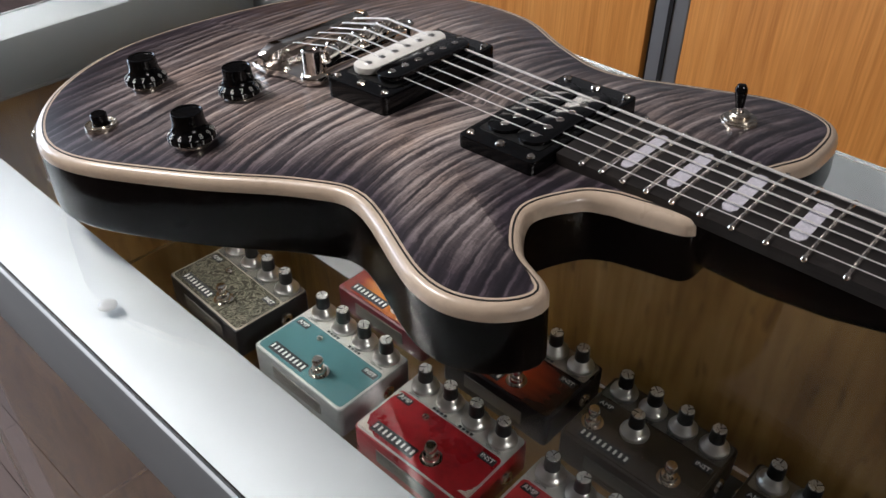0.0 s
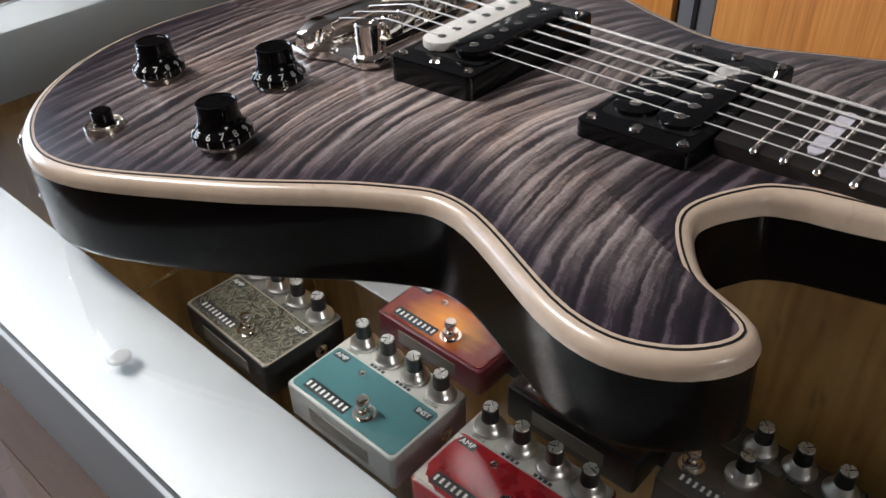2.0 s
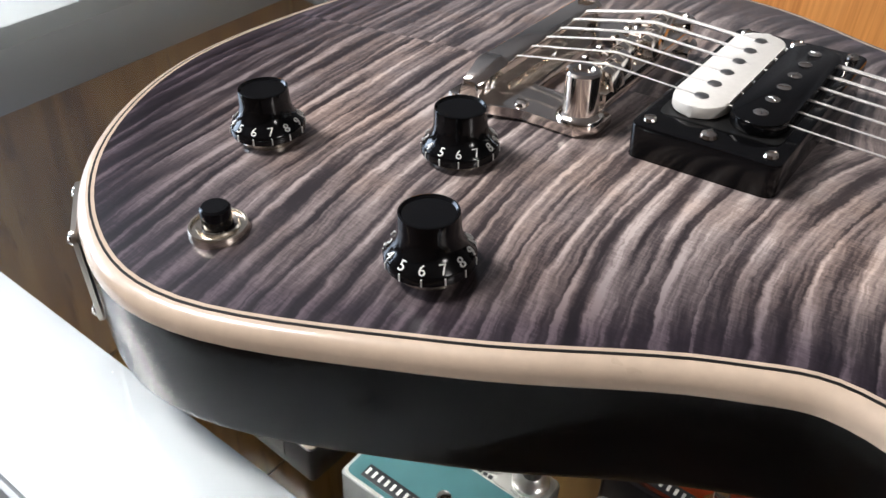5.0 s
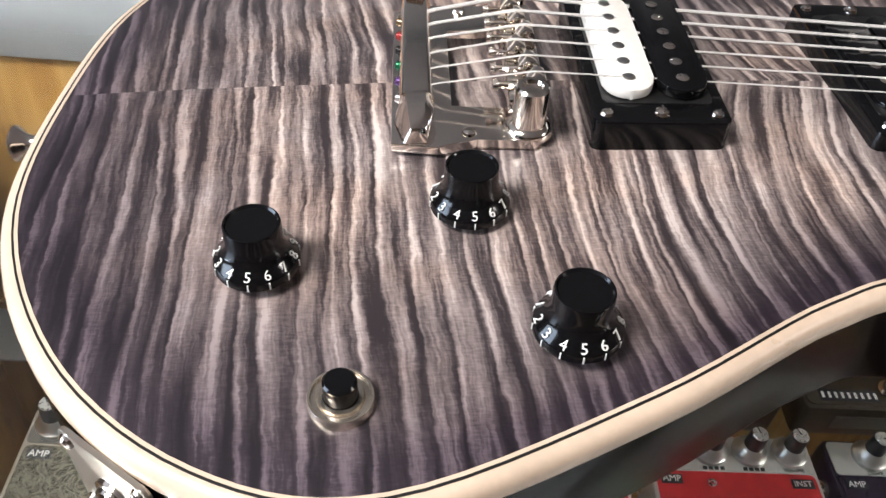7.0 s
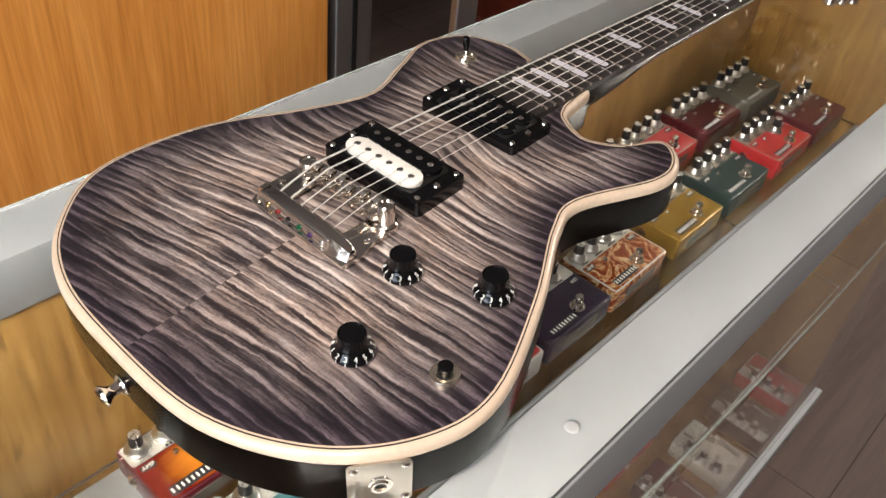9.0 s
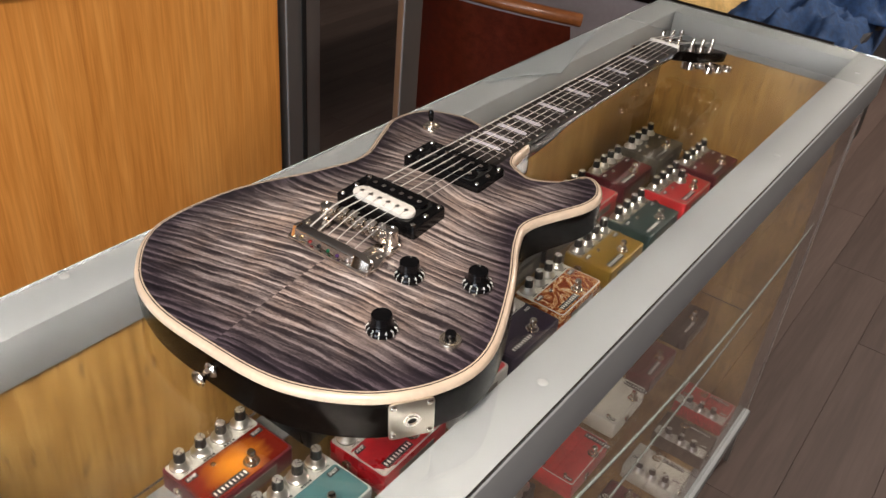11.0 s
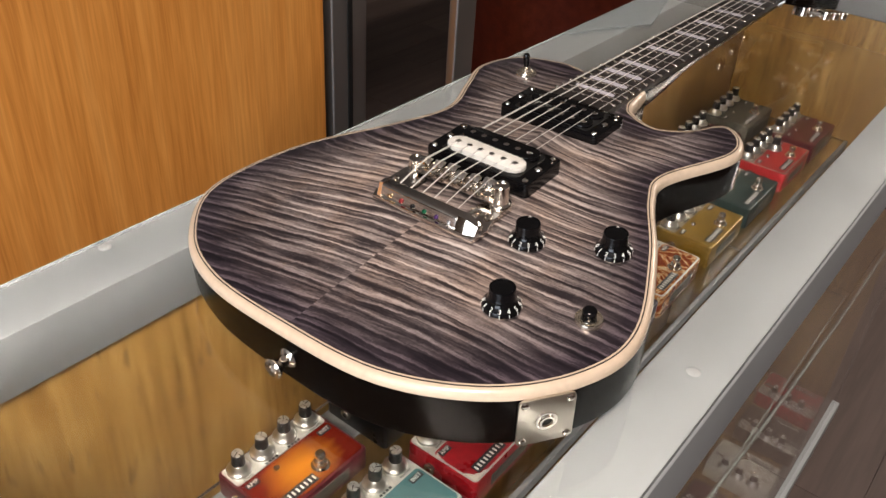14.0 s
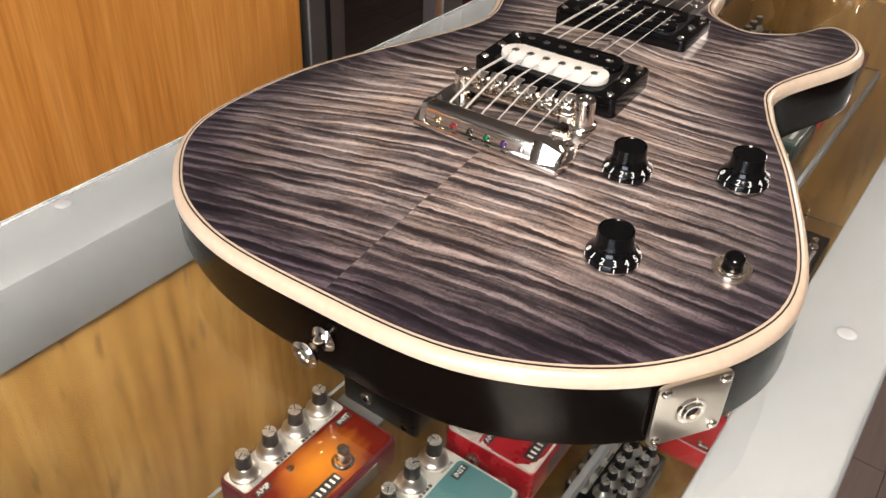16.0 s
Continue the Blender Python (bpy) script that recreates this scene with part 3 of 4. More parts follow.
WORDS = {t: glyph(t, h, 0.0001, ink) for t, h, ink in (("AMP", 0.0062, WHITE_INK), ("INST", 0.0058, WHITE_INK), ("DRIVE", 0.0040, LABEL_BAR), ("VOLUME", 0.0036, LABEL_BAR))}


def pedal_knob(parent, x, y, z, turn, s=1.13):
    k = shared("control_knob", KNOB_PARTS[0], parent, pose(x, y, z) @ Matrix.Diagonal((s, s, s, 1)), "spun metal skirt")
    for nm, me in zip(("cap", "cap_disc", "pointer"), KNOB_PARTS[1:]):
        shared(nm, me, k, pose(0, 0, 0, 0, 0, turn))
    return k


def pedal(label, m, face, trim="pale", shell=None, knobs=4, w=0.113, d=0.080, h=0.033, extra=(), switches=((0.0115, -0.0230),), strip=True, group="effect pedals"):
    """An effect pedal on its back: knobs along the far edge, foot switch towards the front."""
    p = thing("effect_pedal", label, "effect pedal", m, group)
    part("enclosure", prism(rounded(w, d, 0.004, 3), 0.001, h, 0.0016), TRIM[shell] if shell in TRIM else FACE[shell or face], p, "painted metal enclosure")
    if face not in ("black", "ember", "purple", "umber", "dark_red", "grey", "orange", "gold", "green"):
        lip = part("worn_edge", prism(rounded(w - 0.0022, d - 0.0022, 0.004, 3), 0, 0.0004), TRIM[trim] if trim != "dim" else TRIM["tan"], p, "pale worn edge of the face")
        lip.location = (0, 0, h)
    fy0, fy1 = -d / 2 + 0.003, d / 2 - (0.028 if strip else 0.003)
    f = part("face_panel", prism(rounded(w - 0.006, fy1 - fy0, 0.004, 3), 0, 0.0008), FACE[face], p)
    f.location = (0, (fy0 + fy1) / 2, h)
    if strip:
        s = part("knob_strip", prism(rounded(w - 0.005, 0.0245, 0.003, 3), 0, 0.0008), TRIM[trim], p, "silver-printed knob strip")
        s.location = (0, d / 2 - 0.0145, h)
    zf = h + 0.0008
    for i in range(knobs):
        kx = (i - (knobs - 1) / 2) * 0.0272
        pedal_knob(p, kx, d / 2 - 0.0125, zf, rnd.uniform(-140, 140))
    for kx, ky in extra:
        pedal_knob(p, kx, ky, zf, rnd.uniform(-140, 140))
    for kx, ky in switches:
        shared("footswitch", SWITCH, p, pose(kx, ky, zf))
    shared("indicator", LED, p, pose(-0.018, fy1 - 0.009, zf))
    # unreadable lettering as plain bars, short words as letters
    for bx, by, bw, bh, word in ((-0.022, -d / 2 + 0.011, 0.044, 0.0100, ""), (-w / 2 + 0.013, fy1 - 0.006, 0.014, 0.0066, "AMP"), (w / 2 - 0.013, fy1 - 0.007, 0.015, 0.0066, "INST")):
        pl = part("label_plate", box((bw, bh, 0.0006), Matrix(), 0.0002), LABEL_BAR, p)
        pl.location = (bx, by, zf + 0.0002)
        if word:
            shared("lettering", WORDS[word], pl, pose(0, 0, 0.0004))
            continue
        n = int(bw / 0.0046)
        bm = bmesh.new()
        for i in range(n):
            add_box(bm, (0.0019, bh * 0.50, 0.0003), Matrix.Translation((-bw / 2 + bw * (i + 0.5) / n, 0, 0.0004)))
        part("lettering", bm, WHITE_INK, pl, smooth=False)
    bm = bmesh.new()
    for i in range(1, knobs - 1 if strip else 0):
        for j in range(4):
            add_box(bm, (0.0028, 0.0026, 0.0002), Matrix.Translation(((i - (knobs - 1) / 2) * 0.0272 - 0.0058 + 0.0039 * j, d / 2 - 0.0252, zf + 0.0001)))
    if knobs and strip:
        part("knob_lettering", bm, LABEL_BAR, p, smooth=False)
        for i, word in ((0, "DRIVE"), (knobs - 1, "VOLUME")):
            shared("knob_lettering", WORDS[word], p, pose((i - (knobs - 1) / 2) * 0.0272, d / 2 - 0.0252, zf + 0.0001))
    for sx in (-1, 1):
        shared("side_jack", SIDE_JACK, p, pose(sx * (w / 2 - 0.0005), 0.012, h * 0.5, 0, 90 * sx, 0))
    pl = part("serial_plate", box((0.062, 0.0008, 0.014), Matrix(), 0.0003), TRIM["dim"], p, "thin bordered plate on the front")
    pl.location = (0, -d / 2 - 0.0003, h * 0.52)
    for fx in (-1, 1):
        for fy in (-1, 1):
            part("rubber_foot", lathe([(0, 0.0012), (0.004, 0.0012), (0.0045, 0)], 10, Matrix.Translation((fx * (w / 2 - 0.012), fy * (d / 2 - 0.012), 0.0))), BLACK_DULL, p)
    return p


FR, BR = 0.0020, 0.108
front = (
    (-0.203, -2, "black pedal with worn snakeskin-like face and four knobs", "snake", "dim", "black", {}),
    (-0.069, 0, "teal pedal with white rim and four silver knobs", "teal", "pale", "worn", {}),
    (0.060, 1, "crimson pedal with chipped white corners and four knobs", "red", "pale", "red", {}),
    (0.188, 0, "scarlet and silver pedal with four knobs", "scarlet", "pale", "pale", {}),
    (0.312, 0, "violet sparkle pedal with silver switches", "purple", "pale", "purple", {"knobs": 3}),
    (0.432, 1, "rust-brown pedal with cream swirl pattern", "swirl", "pale", "swirl", {}),
    (0.573, 0, "tarnished gold pedal with four black knobs", "gold", "tan", "gold", {}),
    (0.707, 0, "bottle-green pedal with four black knobs", "green", "tan", "green", {}),
    (0.848, 0, "faded scarlet pedal with five knobs", "scarlet", "tan", "scarlet", {"extra": ((0.018, 0.005),)}),
    (0.980, 0, "dark red pedal near the ply end of the shelf", "dark_red", "tan", "dark_red", {}),
)
back = (
    (-0.080, 0, "amber sunburst pedal with cream knob strip", "orange", "pale", "dark_red", {"h": 0.027}),
    (0.058, 0, "black and ember sunburst pedal", "ember", "tan", "black", {}),
    (0.183, 0, "wide umber pedal with five knobs and two switches", "umber", "dim", "umber", {"extra": ((-0.012, -0.002),), "switches": ((-0.042, -0.016), (0.03, -0.022))}),
    (0.312, 0, "umber pedal with silver knobs", "umber", "tan", "umber", {}),
    (0.440, 0, "black pedal with pale lettering", "black", "pale", "black", {}),
    (0.565, 0, "mint green pedal with white print", "mint", "pale", "black", {}),
    (0.690, 0, "bright scarlet pedal against the ply lining", "scarlet", "tan", "scarlet", {}),
    (0.826, 0, "dark red pedal against the ply lining", "dark_red", "tan", "dark_red", {}),
    (0.966, 0, "moss grey pedal in the far corner", "grey", "dim", "grey", {}),
)
for rows, yy in ((front, FR), (back, BR)):
    for px, turn, label, face, trim, shell, more in rows:
        pd = pedal(label, pose(px, yy, SH, 0, 0, turn), face, trim, shell, group="pedals on the upper shelf", **more)
        if face == "red":
            for cx, cy, sc, rot in ((-0.0475, -0.0285, 1.0, 0), (0.0480, -0.0270, 0.7, 90), (-0.0500, 0.006, 0.55, -80)):
                chip = [(-0.0065, -0.0085), (0.012, -0.0088), (0.0075, -0.0066), (0.0045, -0.0070), (0.0010, -0.0035), (-0.0012, -0.0038), (-0.0035, 0.0010), (-0.0062, 0.0045)]
                part("chipped_patch", prism([(x * sc, y * sc) for x, y in chip], 0.0, 0.00025, m=pose(cx, cy, 0.0339, 0, 0, rot)), FACE["white"], pd, "bare white chip in the paint", smooth=False)
for px, py, turn, label, face, shell, more in (
    (0.60, -0.055, 90, "white pedal with two foot switches on the glass shelf", "white", "white", {"knobs": 0, "strip": False, "switches": ((-0.03, -0.02), (0.035, -0.02)), "w": 0.075, "d": 0.118}),
    (0.44, -0.065, 90, "red pedal with two foot switches on the glass shelf", "scarlet", "scarlet", {"knobs": 0, "strip": False, "switches": ((-0.03, -0.02), (0.03, -0.02)), "w": 0.075, "d": 0.12}),
    (0.29, -0.02, 0, "black pedal crowded with metal knobs", "black", "black", {"extra": tuple((-0.04 + 0.02 * i, -0.024 + 0.022 * j) for i in range(5) for j in range(2)), "switches": ()}),
    (0.74, -0.05, 0, "dark red pedal on the glass shelf", "dark_red", "dark_red", {}),
    (0.90, -0.05, 0, "black pedal on the glass shelf", "black", "black", {}),
):
    pedal(label, pose(px, py, MS, 0, 0, turn), face, "pale", shell, group="pedals on the lower shelf", **more)
for px, py, turn, label, face, shell, more in (
    (1.00, -0.13, 90, "orange pedal on the deck of the case", "scarlet", "scarlet", {"knobs": 3}),
    (0.88, -0.135, 90, "umber pedal on the deck of the case", "umber", "umber", {"knobs": 3}),
    (0.755, -0.13, 90, "white pedal with pale knobs on the deck", "white", "white", {"knobs": 3}),
    (0.63, -0.13, 90, "dark pedal with pale knobs on the deck", "dark_red", "black", {"knobs": 4}),
    (0.50, -0.13, 90, "mint and black pedal on the deck", "mint", "black", {"knobs": 4}),
):
    pedal(label, pose(px, py, 0.188, 0, 0, turn), face, "pale", shell, group="pedals on the deck", **more)


# ---- the guitar ----
G0 = 1.0015
guitar = thing("electric_guitar", "charcoal flame-maple electric guitar with natural edge, lying on glass", "electric guitar", LEAN @ Matrix.Translation((0, 0, G0)))
RIM = [(-0.1662, 0.002), (-0.1595, 0.075), (-0.133, 0.131), (-0.081, 0.1715), (-0.004, 0.160), (0.063, 0.116), (0.113, 0.094), (0.164, 0.111), (0.205, 0.126), (0.239, 0.111), (0.247, 0.068),
       (0.240, 0.042), (0.2355, 0.030), (0.2335, 0.018), (0.2328, 0.0), (0.2326, -0.0170), (0.2324, -0.0225), (0.2318, -0.0247), (0.2295, -0.0255), (0.2235, -0.0263), (0.209, -0.0282), (0.197, -0.0308), (0.184, -0.0400), (0.1735, -0.067), (0.190, -0.095), (0.2135, -0.1095), (0.200, -0.127), (0.172, -0.129),
       (0.113, -0.104), (0.079, -0.111), (0.023, -0.141), (-0.045, -0.167), (-0.092, -0.159), (-0.1345, -0.1245), (-0.1620, -0.0685)]
RIM = spline(RIM, 7)
CEN = Vector((0.03, -0.01))


def edge_z(x, y):
    return 0.0471 + 0.024 * x - 0.0465 * y - 0.33 * y * y - 0.073 * x * x


def back_z(x):
    """The back rises from the tail towards the neck."""
    return 0.046 * (0.5 * (x + 0.115) + math.hypot(0.5 * (x + 0.115), 0.02)) - 0.0006


def top_z(x, y, s=0.5):
    return edge_z(x, y) + 0.0030 * (1 - max(0.0, min(1.0, s)) ** 2.2) + 0.0002


def out_normals(pts):
    n = len(pts)
    res = []
    for i in range(n):
        t = (pts[(i + 1) % n] - pts[i - 1]).normalized()
        res.append(Vector((t.y, -t.x)))
    c = sum((pts[i].cross(pts[(i + 1) % n]) for i in range(n)))
    return res if c > 0 else [-v for v in res]


NRM = out_normals(RIM)


def loft(rings, closed_ends=()):
    bm = bmesh.new()
    vs = [[bm.verts.new(p) for p in r] for r in rings]
    n = len(vs[0])
    for a, b in zip(vs, vs[1:]):
        for i in range(n):
            bm.faces.new((a[i], a[(i + 1) % n], b[(i + 1) % n], b[i]))
    for k in closed_ends:
        c = bm.verts.new(sum((v.co for v in vs[k]), Vector()) / n)
        for i in range(n):
            bm.faces.new((vs[k][i], vs[k][(i + 1) % n], c))
    return bm


def ring(off, zf):
    return [Vector((p.x + off * q.x, p.y + off * q.y, zf(p.x, p.y))) for p, q in zip(RIM, NRM)]


# carved top in rings from the rim to the middle
STEPS = (1.0, 0.975, 0.945, 0.91, 0.86, 0.80, 0.70, 0.58, 0.44, 0.28, 0.12)
bm = loft([[Vector((*(CEN + s * (p - CEN)), top_z(*(CEN + s * (p - CEN)), s))) for p in RIM] for s in STEPS], (-1,))
top = part("carved_top", bm, MAPLE, guitar, "bookmatched charcoal flame maple top")
att = top.data.attributes.new("burst", "FLOAT", "POINT")
n = len(RIM)
for i, v in enumerate(top.data.vertices):
    s = STEPS[min(i // n, len(STEPS) - 1)]
    att.data[i].value = max(0.0, min(1.0, (s - 0.55) / 0.40)) ** 1.05 * 0.97
E0 = edge_z


def deep(x, y):
    """How far the pale edge reaches down: more inside the cutaway."""
    return 0.0068 + 0.0030 * math.exp(-((x - 0.210) / 0.032) ** 2 - ((y + 0.036) / 0.030) ** 2)


part("binding", loft([ring(0.0, E0), ring(0.0020, lambda x, y: E0(x, y) - 0.0001), ring(0.0038, lambda x, y: E0(x, y) - 0.0008), ring(0.0050, lambda x, y: E0(x, y) - 0.0023), ring(0.0056, lambda x, y: E0(x, y) - 0.0042), ring(0.0057, lambda x, y: E0(x, y) - deep(x, y)), ring(0.0030, lambda x, y: E0(x, y) - deep(x, y) - 0.0002)]), CREAM, guitar, "natural maple edge binding")
for a, b, lift, mat, lab in ((-0.0006, 0.0005, 0.00034, CREAM, "thin cream line inside the edge"), (0.0005, 0.00125, 0.00026, BLACK_LINE, "thin black line inside the edge")):
    part("purfling", loft([ring(a, lambda x, y: E0(x, y) - 0.0004), ring(a, lambda x, y: E0(x, y) + lift), ring(b, lambda x, y: E0(x, y) + lift - 0.00006), ring(b, lambda x, y: E0(x, y) - 0.0004)]), mat, guitar, lab)
part("back", loft([ring(0.0030, lambda x, y: E0(x, y) - deep(x, y) - 0.0001), ring(0.0055, lambda x, y: E0(x, y) - deep(x, y) - 0.0003), ring(0.0056, lambda x, y: back_z(x) + 0.0032), ring(0.0052, lambda x, y: back_z(x) + 0.0014), ring(0.0040, lambda x, y: back_z(x) + 0.0003), ring(-0.004, lambda x, y: back_z(x)), ring(-0.012, lambda x, y: back_z(x))], (-1,)), BLACK_SATIN, guitar, "black satin back and sides")

SCALE = 0.635


def board_z(x):
    return 0.0572 - 0.0663 * (x - 0.178)


def board_half(x):
    return 0.0215 + 0.0068 * (SCALE - x) / 0.46


def fret_x(n):
    return SCALE * 2 ** (-n / 12)


def cross(x, drop, depth, flat):
    """A neck section: flat under the board, round behind."""
    w, z = board_half(x) - 0.0004, board_z(x) - drop
    return [Vector((x, w * math.cos(a) * (1 if flat == 0 else (abs(math.cos(a)) ** -flat if abs(math.cos(a)) > 0.2 else 1)), z - depth * abs(math.sin(a)) ** 0.8)) for a in [math.pi * i / 16 for i in range(17)]]


part("fretboard", loft([[Vector((x, y, z)) for y, z in ((-board_half(x), board_z(x) - 0.0065), (-board_half(x), board_z(x) - 0.0006), (-board_half(x) * 0.6, board_z(x) + 0.0003), (0, board_z(x) + 0.0006), (board_half(x) * 0.6, board_z(x) + 0.0003), (board_half(x), board_z(x) - 0.0006), (board_half(x), board_z(x) - 0.0065))] for x in (0.1640, 0.164001, 0.40, 0.6345, 0.635)], (0, -1)), EBONY, guitar, "ebony fretboard with pearl bars")
part("neck", loft([cross(x, 0.0064, dp, 0) for x, dp in ((0.20, 0.031), (0.235, 0.0335), (0.265, 0.0335), (0.295, 0.0290), (0.325, 0.0195), (0.36, 0.0152), (0.48, 0.0142), (0.60, 0.0135), (0.622, 0.0145), (0.645, 0.013))], (0, -1)), BLACK_SATIN, guitar, "black satin neck")
for i in range(1, 23):
    x = fret_x(i)
    h = board_half(x) - 0.0002
    pts = [(x, h * u, board_z(x) + 0.0006 * (1 - u * u) - 0.0002) for u in (-1, -0.97, -0.6, 0, 0.6, 0.97, 1)]
    bm = tube(pts, 0.0011, 8)
    for sgn in (-1, 1):
        add_lathe(bm, [(0, 0.0013), (0.0011, 0.0009), (0.0016, 0.0), (0.0013, -0.0009)], 10, Matrix.Translation((x, sgn * h, board_z(x) - 0.0001)))
    part("fret", bm, CHROME, guitar)
for i in (3, 5, 7, 9, 12, 15, 17, 19, 21):
    x = (fret_x(i) + fret_x(i - 1)) / 2
    w = min(0.0072, (fret_x(i - 1) - fret_x(i)) * 0.50)
    hl = board_half(x) * 0.66
    o = [(-w / 2, -hl + 0.003), (-w / 4, -hl), (w / 4, -hl), (w / 2, -hl + 0.003), (w / 2, hl - 0.003), (w / 4, hl), (-w / 4, hl), (-w / 2, hl - 0.003)]
    part("inlay", prism(o, -0.001, 0.00015, m=pose(x, 0, board_z(x) + 0.0006, 0, 3.8, 0)), PEARL, guitar, "pearl bar inlay")
part("nut", box((0.005, 0.043, 0.009), pose(0.6375, 0, board_z(0.6375) - 0.001, 0, 3.8, 0), 0.0008), BONE, guitar, "bone-white nut")

# headstock, tilted back, with three tuners a side
HEAD = pose(0.640, 0, board_z(0.64) - 0.0045, 0, 3.8 + 13, 0)
head_o = [tuple(p) for p in spline([(0.0, 0.021), (0.018, 0.026), (0.042, 0.0375), (0.10, 0.0405), (0.158, 0.043), (0.172, 0.030), (0.165, 0.0), (0.172, -0.030), (0.158, -0.043), (0.10, -0.0405), (0.042, -0.0375), (0.018, -0.026), (0.0, -0.021), (-0.006, 0.0)], 4)]
part("headstock", prism(head_o, -0.014, 0.0, 0.001, HEAD), BLACK_SATIN, guitar, "black headstock")
part("truss_cover", prism(rounded(0.030, 0.016, 0.006), 0, 0.0016, m=HEAD @ Matrix.Translation((0.028, 0, 0.0001))), BLACK_GLOSS, guitar)
TUNERS = [(0.046 + 0.042 * i, sgn * (0.023 + 0.001 * i)) for sgn in (1, -1) for i in range(3)]
for tx, ty in TUNERS:
    sg = 1 if ty > 0 else -1
    tm = HEAD @ Matrix.Translation((tx, ty, 0))
    tn = part("tuner", lathe([(0, 0.017), (0.0024, 0.0168), (0.0028, 0.015), (0.0024, 0.011), (0.0028, 0.007), (0.0034, 0.003), (0.0050, 0.0028), (0.0056, 0.0), (0.0056, -0.002)], 16, tm), CHROME, guitar, "chrome tuner post")
    part("gear_housing", prism(rounded(0.016, 0.018, 0.005), -0.026, -0.0142, 0.001, tm @ Matrix.Translation((0, sg * 0.003, 0))), CHROME, tn).parent = tn
    part("shaft", tube([tm @ Vector((0, sg * 0.008, -0.019)), tm @ Vector((0, sg * 0.028, -0.019))], 0.0022, 10), CHROME, tn)
    part("button", prism(rounded(0.018, 0.012, 0.0055), -0.0045, 0.0045, 0.0012, tm @ Matrix.Translation((0, sg * 0.034, -0.019))), CHROME, tn, "chrome tuning button")


# pickups
def pickup(x, zring, up, skew, first_white):
    pm = pose(x, 0, 0, 0, skew, 0)
    hz = zring
    bm = prism(rounded(0.046, 0.0905, 0.003, 3), hz - 0.016, hz, 0.0009)
    rg = part("pickup_ring", bm, BLACK_GLOSS, guitar, "black plastic pickup ring")
    rg.matrix_basis = pm
    well = part("pickup_well", prism(rounded(0.0375, 0.0695, 0.003, 3), 0, 0.0004), BLACK_LINE, rg)
    well.location = (0, 0, hz)
    for k, bx in enumerate((-0.0092, 0.0092)):
        white = first_white and k == 0
        bb = part("bobbin", prism(rounded(0.0172, 0.0670, 0.0084, 7), -0.004, 0.0, 0.0008), BONE if white else BLACK_GLOSS, rg, "off-white bobbin" if white else "black bobbin")
        bb.location = (bx, 0, hz + up)
        for j in range(6):
            pole = lathe([(0, 0.0003), (0.0019, 0.0003), (0.0023, 0.0)], 14, Matrix.Translation((0, -0.0255 + 0.0102 * j, 0.0001)))
            if k == 1:
                add_box(pole, (0.0034, 0.0005, 0.0003), pose(0, -0.0255 + 0.0102 * j, 0.0004, 0, 0, rnd.uniform(0, 180)))
            part("pole_piece", pole, SPUN if white else CHROME, bb)
    for sx, sy in ((-0.0185, -0.0405), (0.0185, -0.0405), (-0.0185, 0.0405), (0.0185, 0.0405), (0, -0.0400), (0, 0.0400)):
        shared("screw", screw_me, rg, pose(sx, sy, hz + 0.0002, 0, 0, rnd.uniform(0, 90)) @ Matrix.Diagonal((0.85, 0.85, 0.85, 1) if sx else (1.05, 1.05, 1.05, 1)), "")
    return rg


pickup(0.0435, 0.0635, 0.0046, 0.0, True)
pickup(0.1386, 0.0590, 0.0022, 1.2, False)


# bridge: base frame, saddle rail, stop bar
BT = 0.0520
frame_o = [(-0.046, 0.040), (-0.030, 0.046), (-0.004, 0.046), (0.006, 0.042), (0.008, 0.030), (-0.002, 0.026), (-0.026, 0.026), (-0.026, -0.026), (-0.002, -0.026), (0.008, -0.030), (0.008, -0.040), (0.002, -0.0455), (-0.018, -0.044), (-0.030, -0.049), (-0.046, -0.047)]
bridge = part("bridge", prism(frame_o, BT, BT + 0.0035, 0.0007), CHROME, guitar, "nickel wrap-over bridge frame")
part("stop_bar", prism([(-0.0440, 0.0), (-0.0325, 0.0), (-0.0320, 0.0085), (-0.0335, 0.0098), (-0.0415, 0.0098), (-0.0428, 0.0088)], -0.0315, 0.0335, 0.0006, Matrix.Translation((0, 0, BT + 0.003)) @ Matrix(((1, 0, 0, 0), (0, 0, 1, 0), (0, 1, 0, 0), (0, 0, 0, 1)))), CHROME, bridge, "nickel stop bar")
for sg in (1, -1):
    sect = ((-0.0450, 0.0), (-0.0318, 0.0), (-0.0318, 0.0080), (-0.0345, 0.0108), (-0.0410, 0.0104))
    ends = ((0.0315, 1.0), (0.0365, 1.0), (0.0465, 0.66), (0.0472, 0.56)) if sg < 0 else ((0.0335, 1.0), (0.0372, 0.92), (0.0380, 0.80))
    part("bar_end", loft([[Vector((-0.037 + (x + 0.037) * k, sg * y, BT + 0.003 + z * k)) for x, z in sect] for y, k in ends], (0, -1)), CHROME, bridge, "faceted end of the stop bar")
    tall = 1.0 if sg < 0 else 0.62
    part("bridge_post", lathe([(r, h * tall) for r, h in ((0, 0.0168), (0.0030, 0.0168), (0.0036, 0.0180), (0.0050, 0.0180), (0.0057, 0.0172), (0.0058, 0.004), (0.0074, 0.0032), (0.0080, 0.002), (0.0080, 0))], 24, Matrix.Translation((0.000, sg * 0.0375, BT + 0.002))), CHROME, bridge, "nickel bridge post")
    shared("screw", screw_me, bridge, pose(-0.020, sg * 0.041, BT + 0.0036))
part("saddle_rail", box((0.013, 0.066, 0.006), Matrix.Translation((0.000, 0, BT + 0.0085)), 0.001), CHROME, bridge)
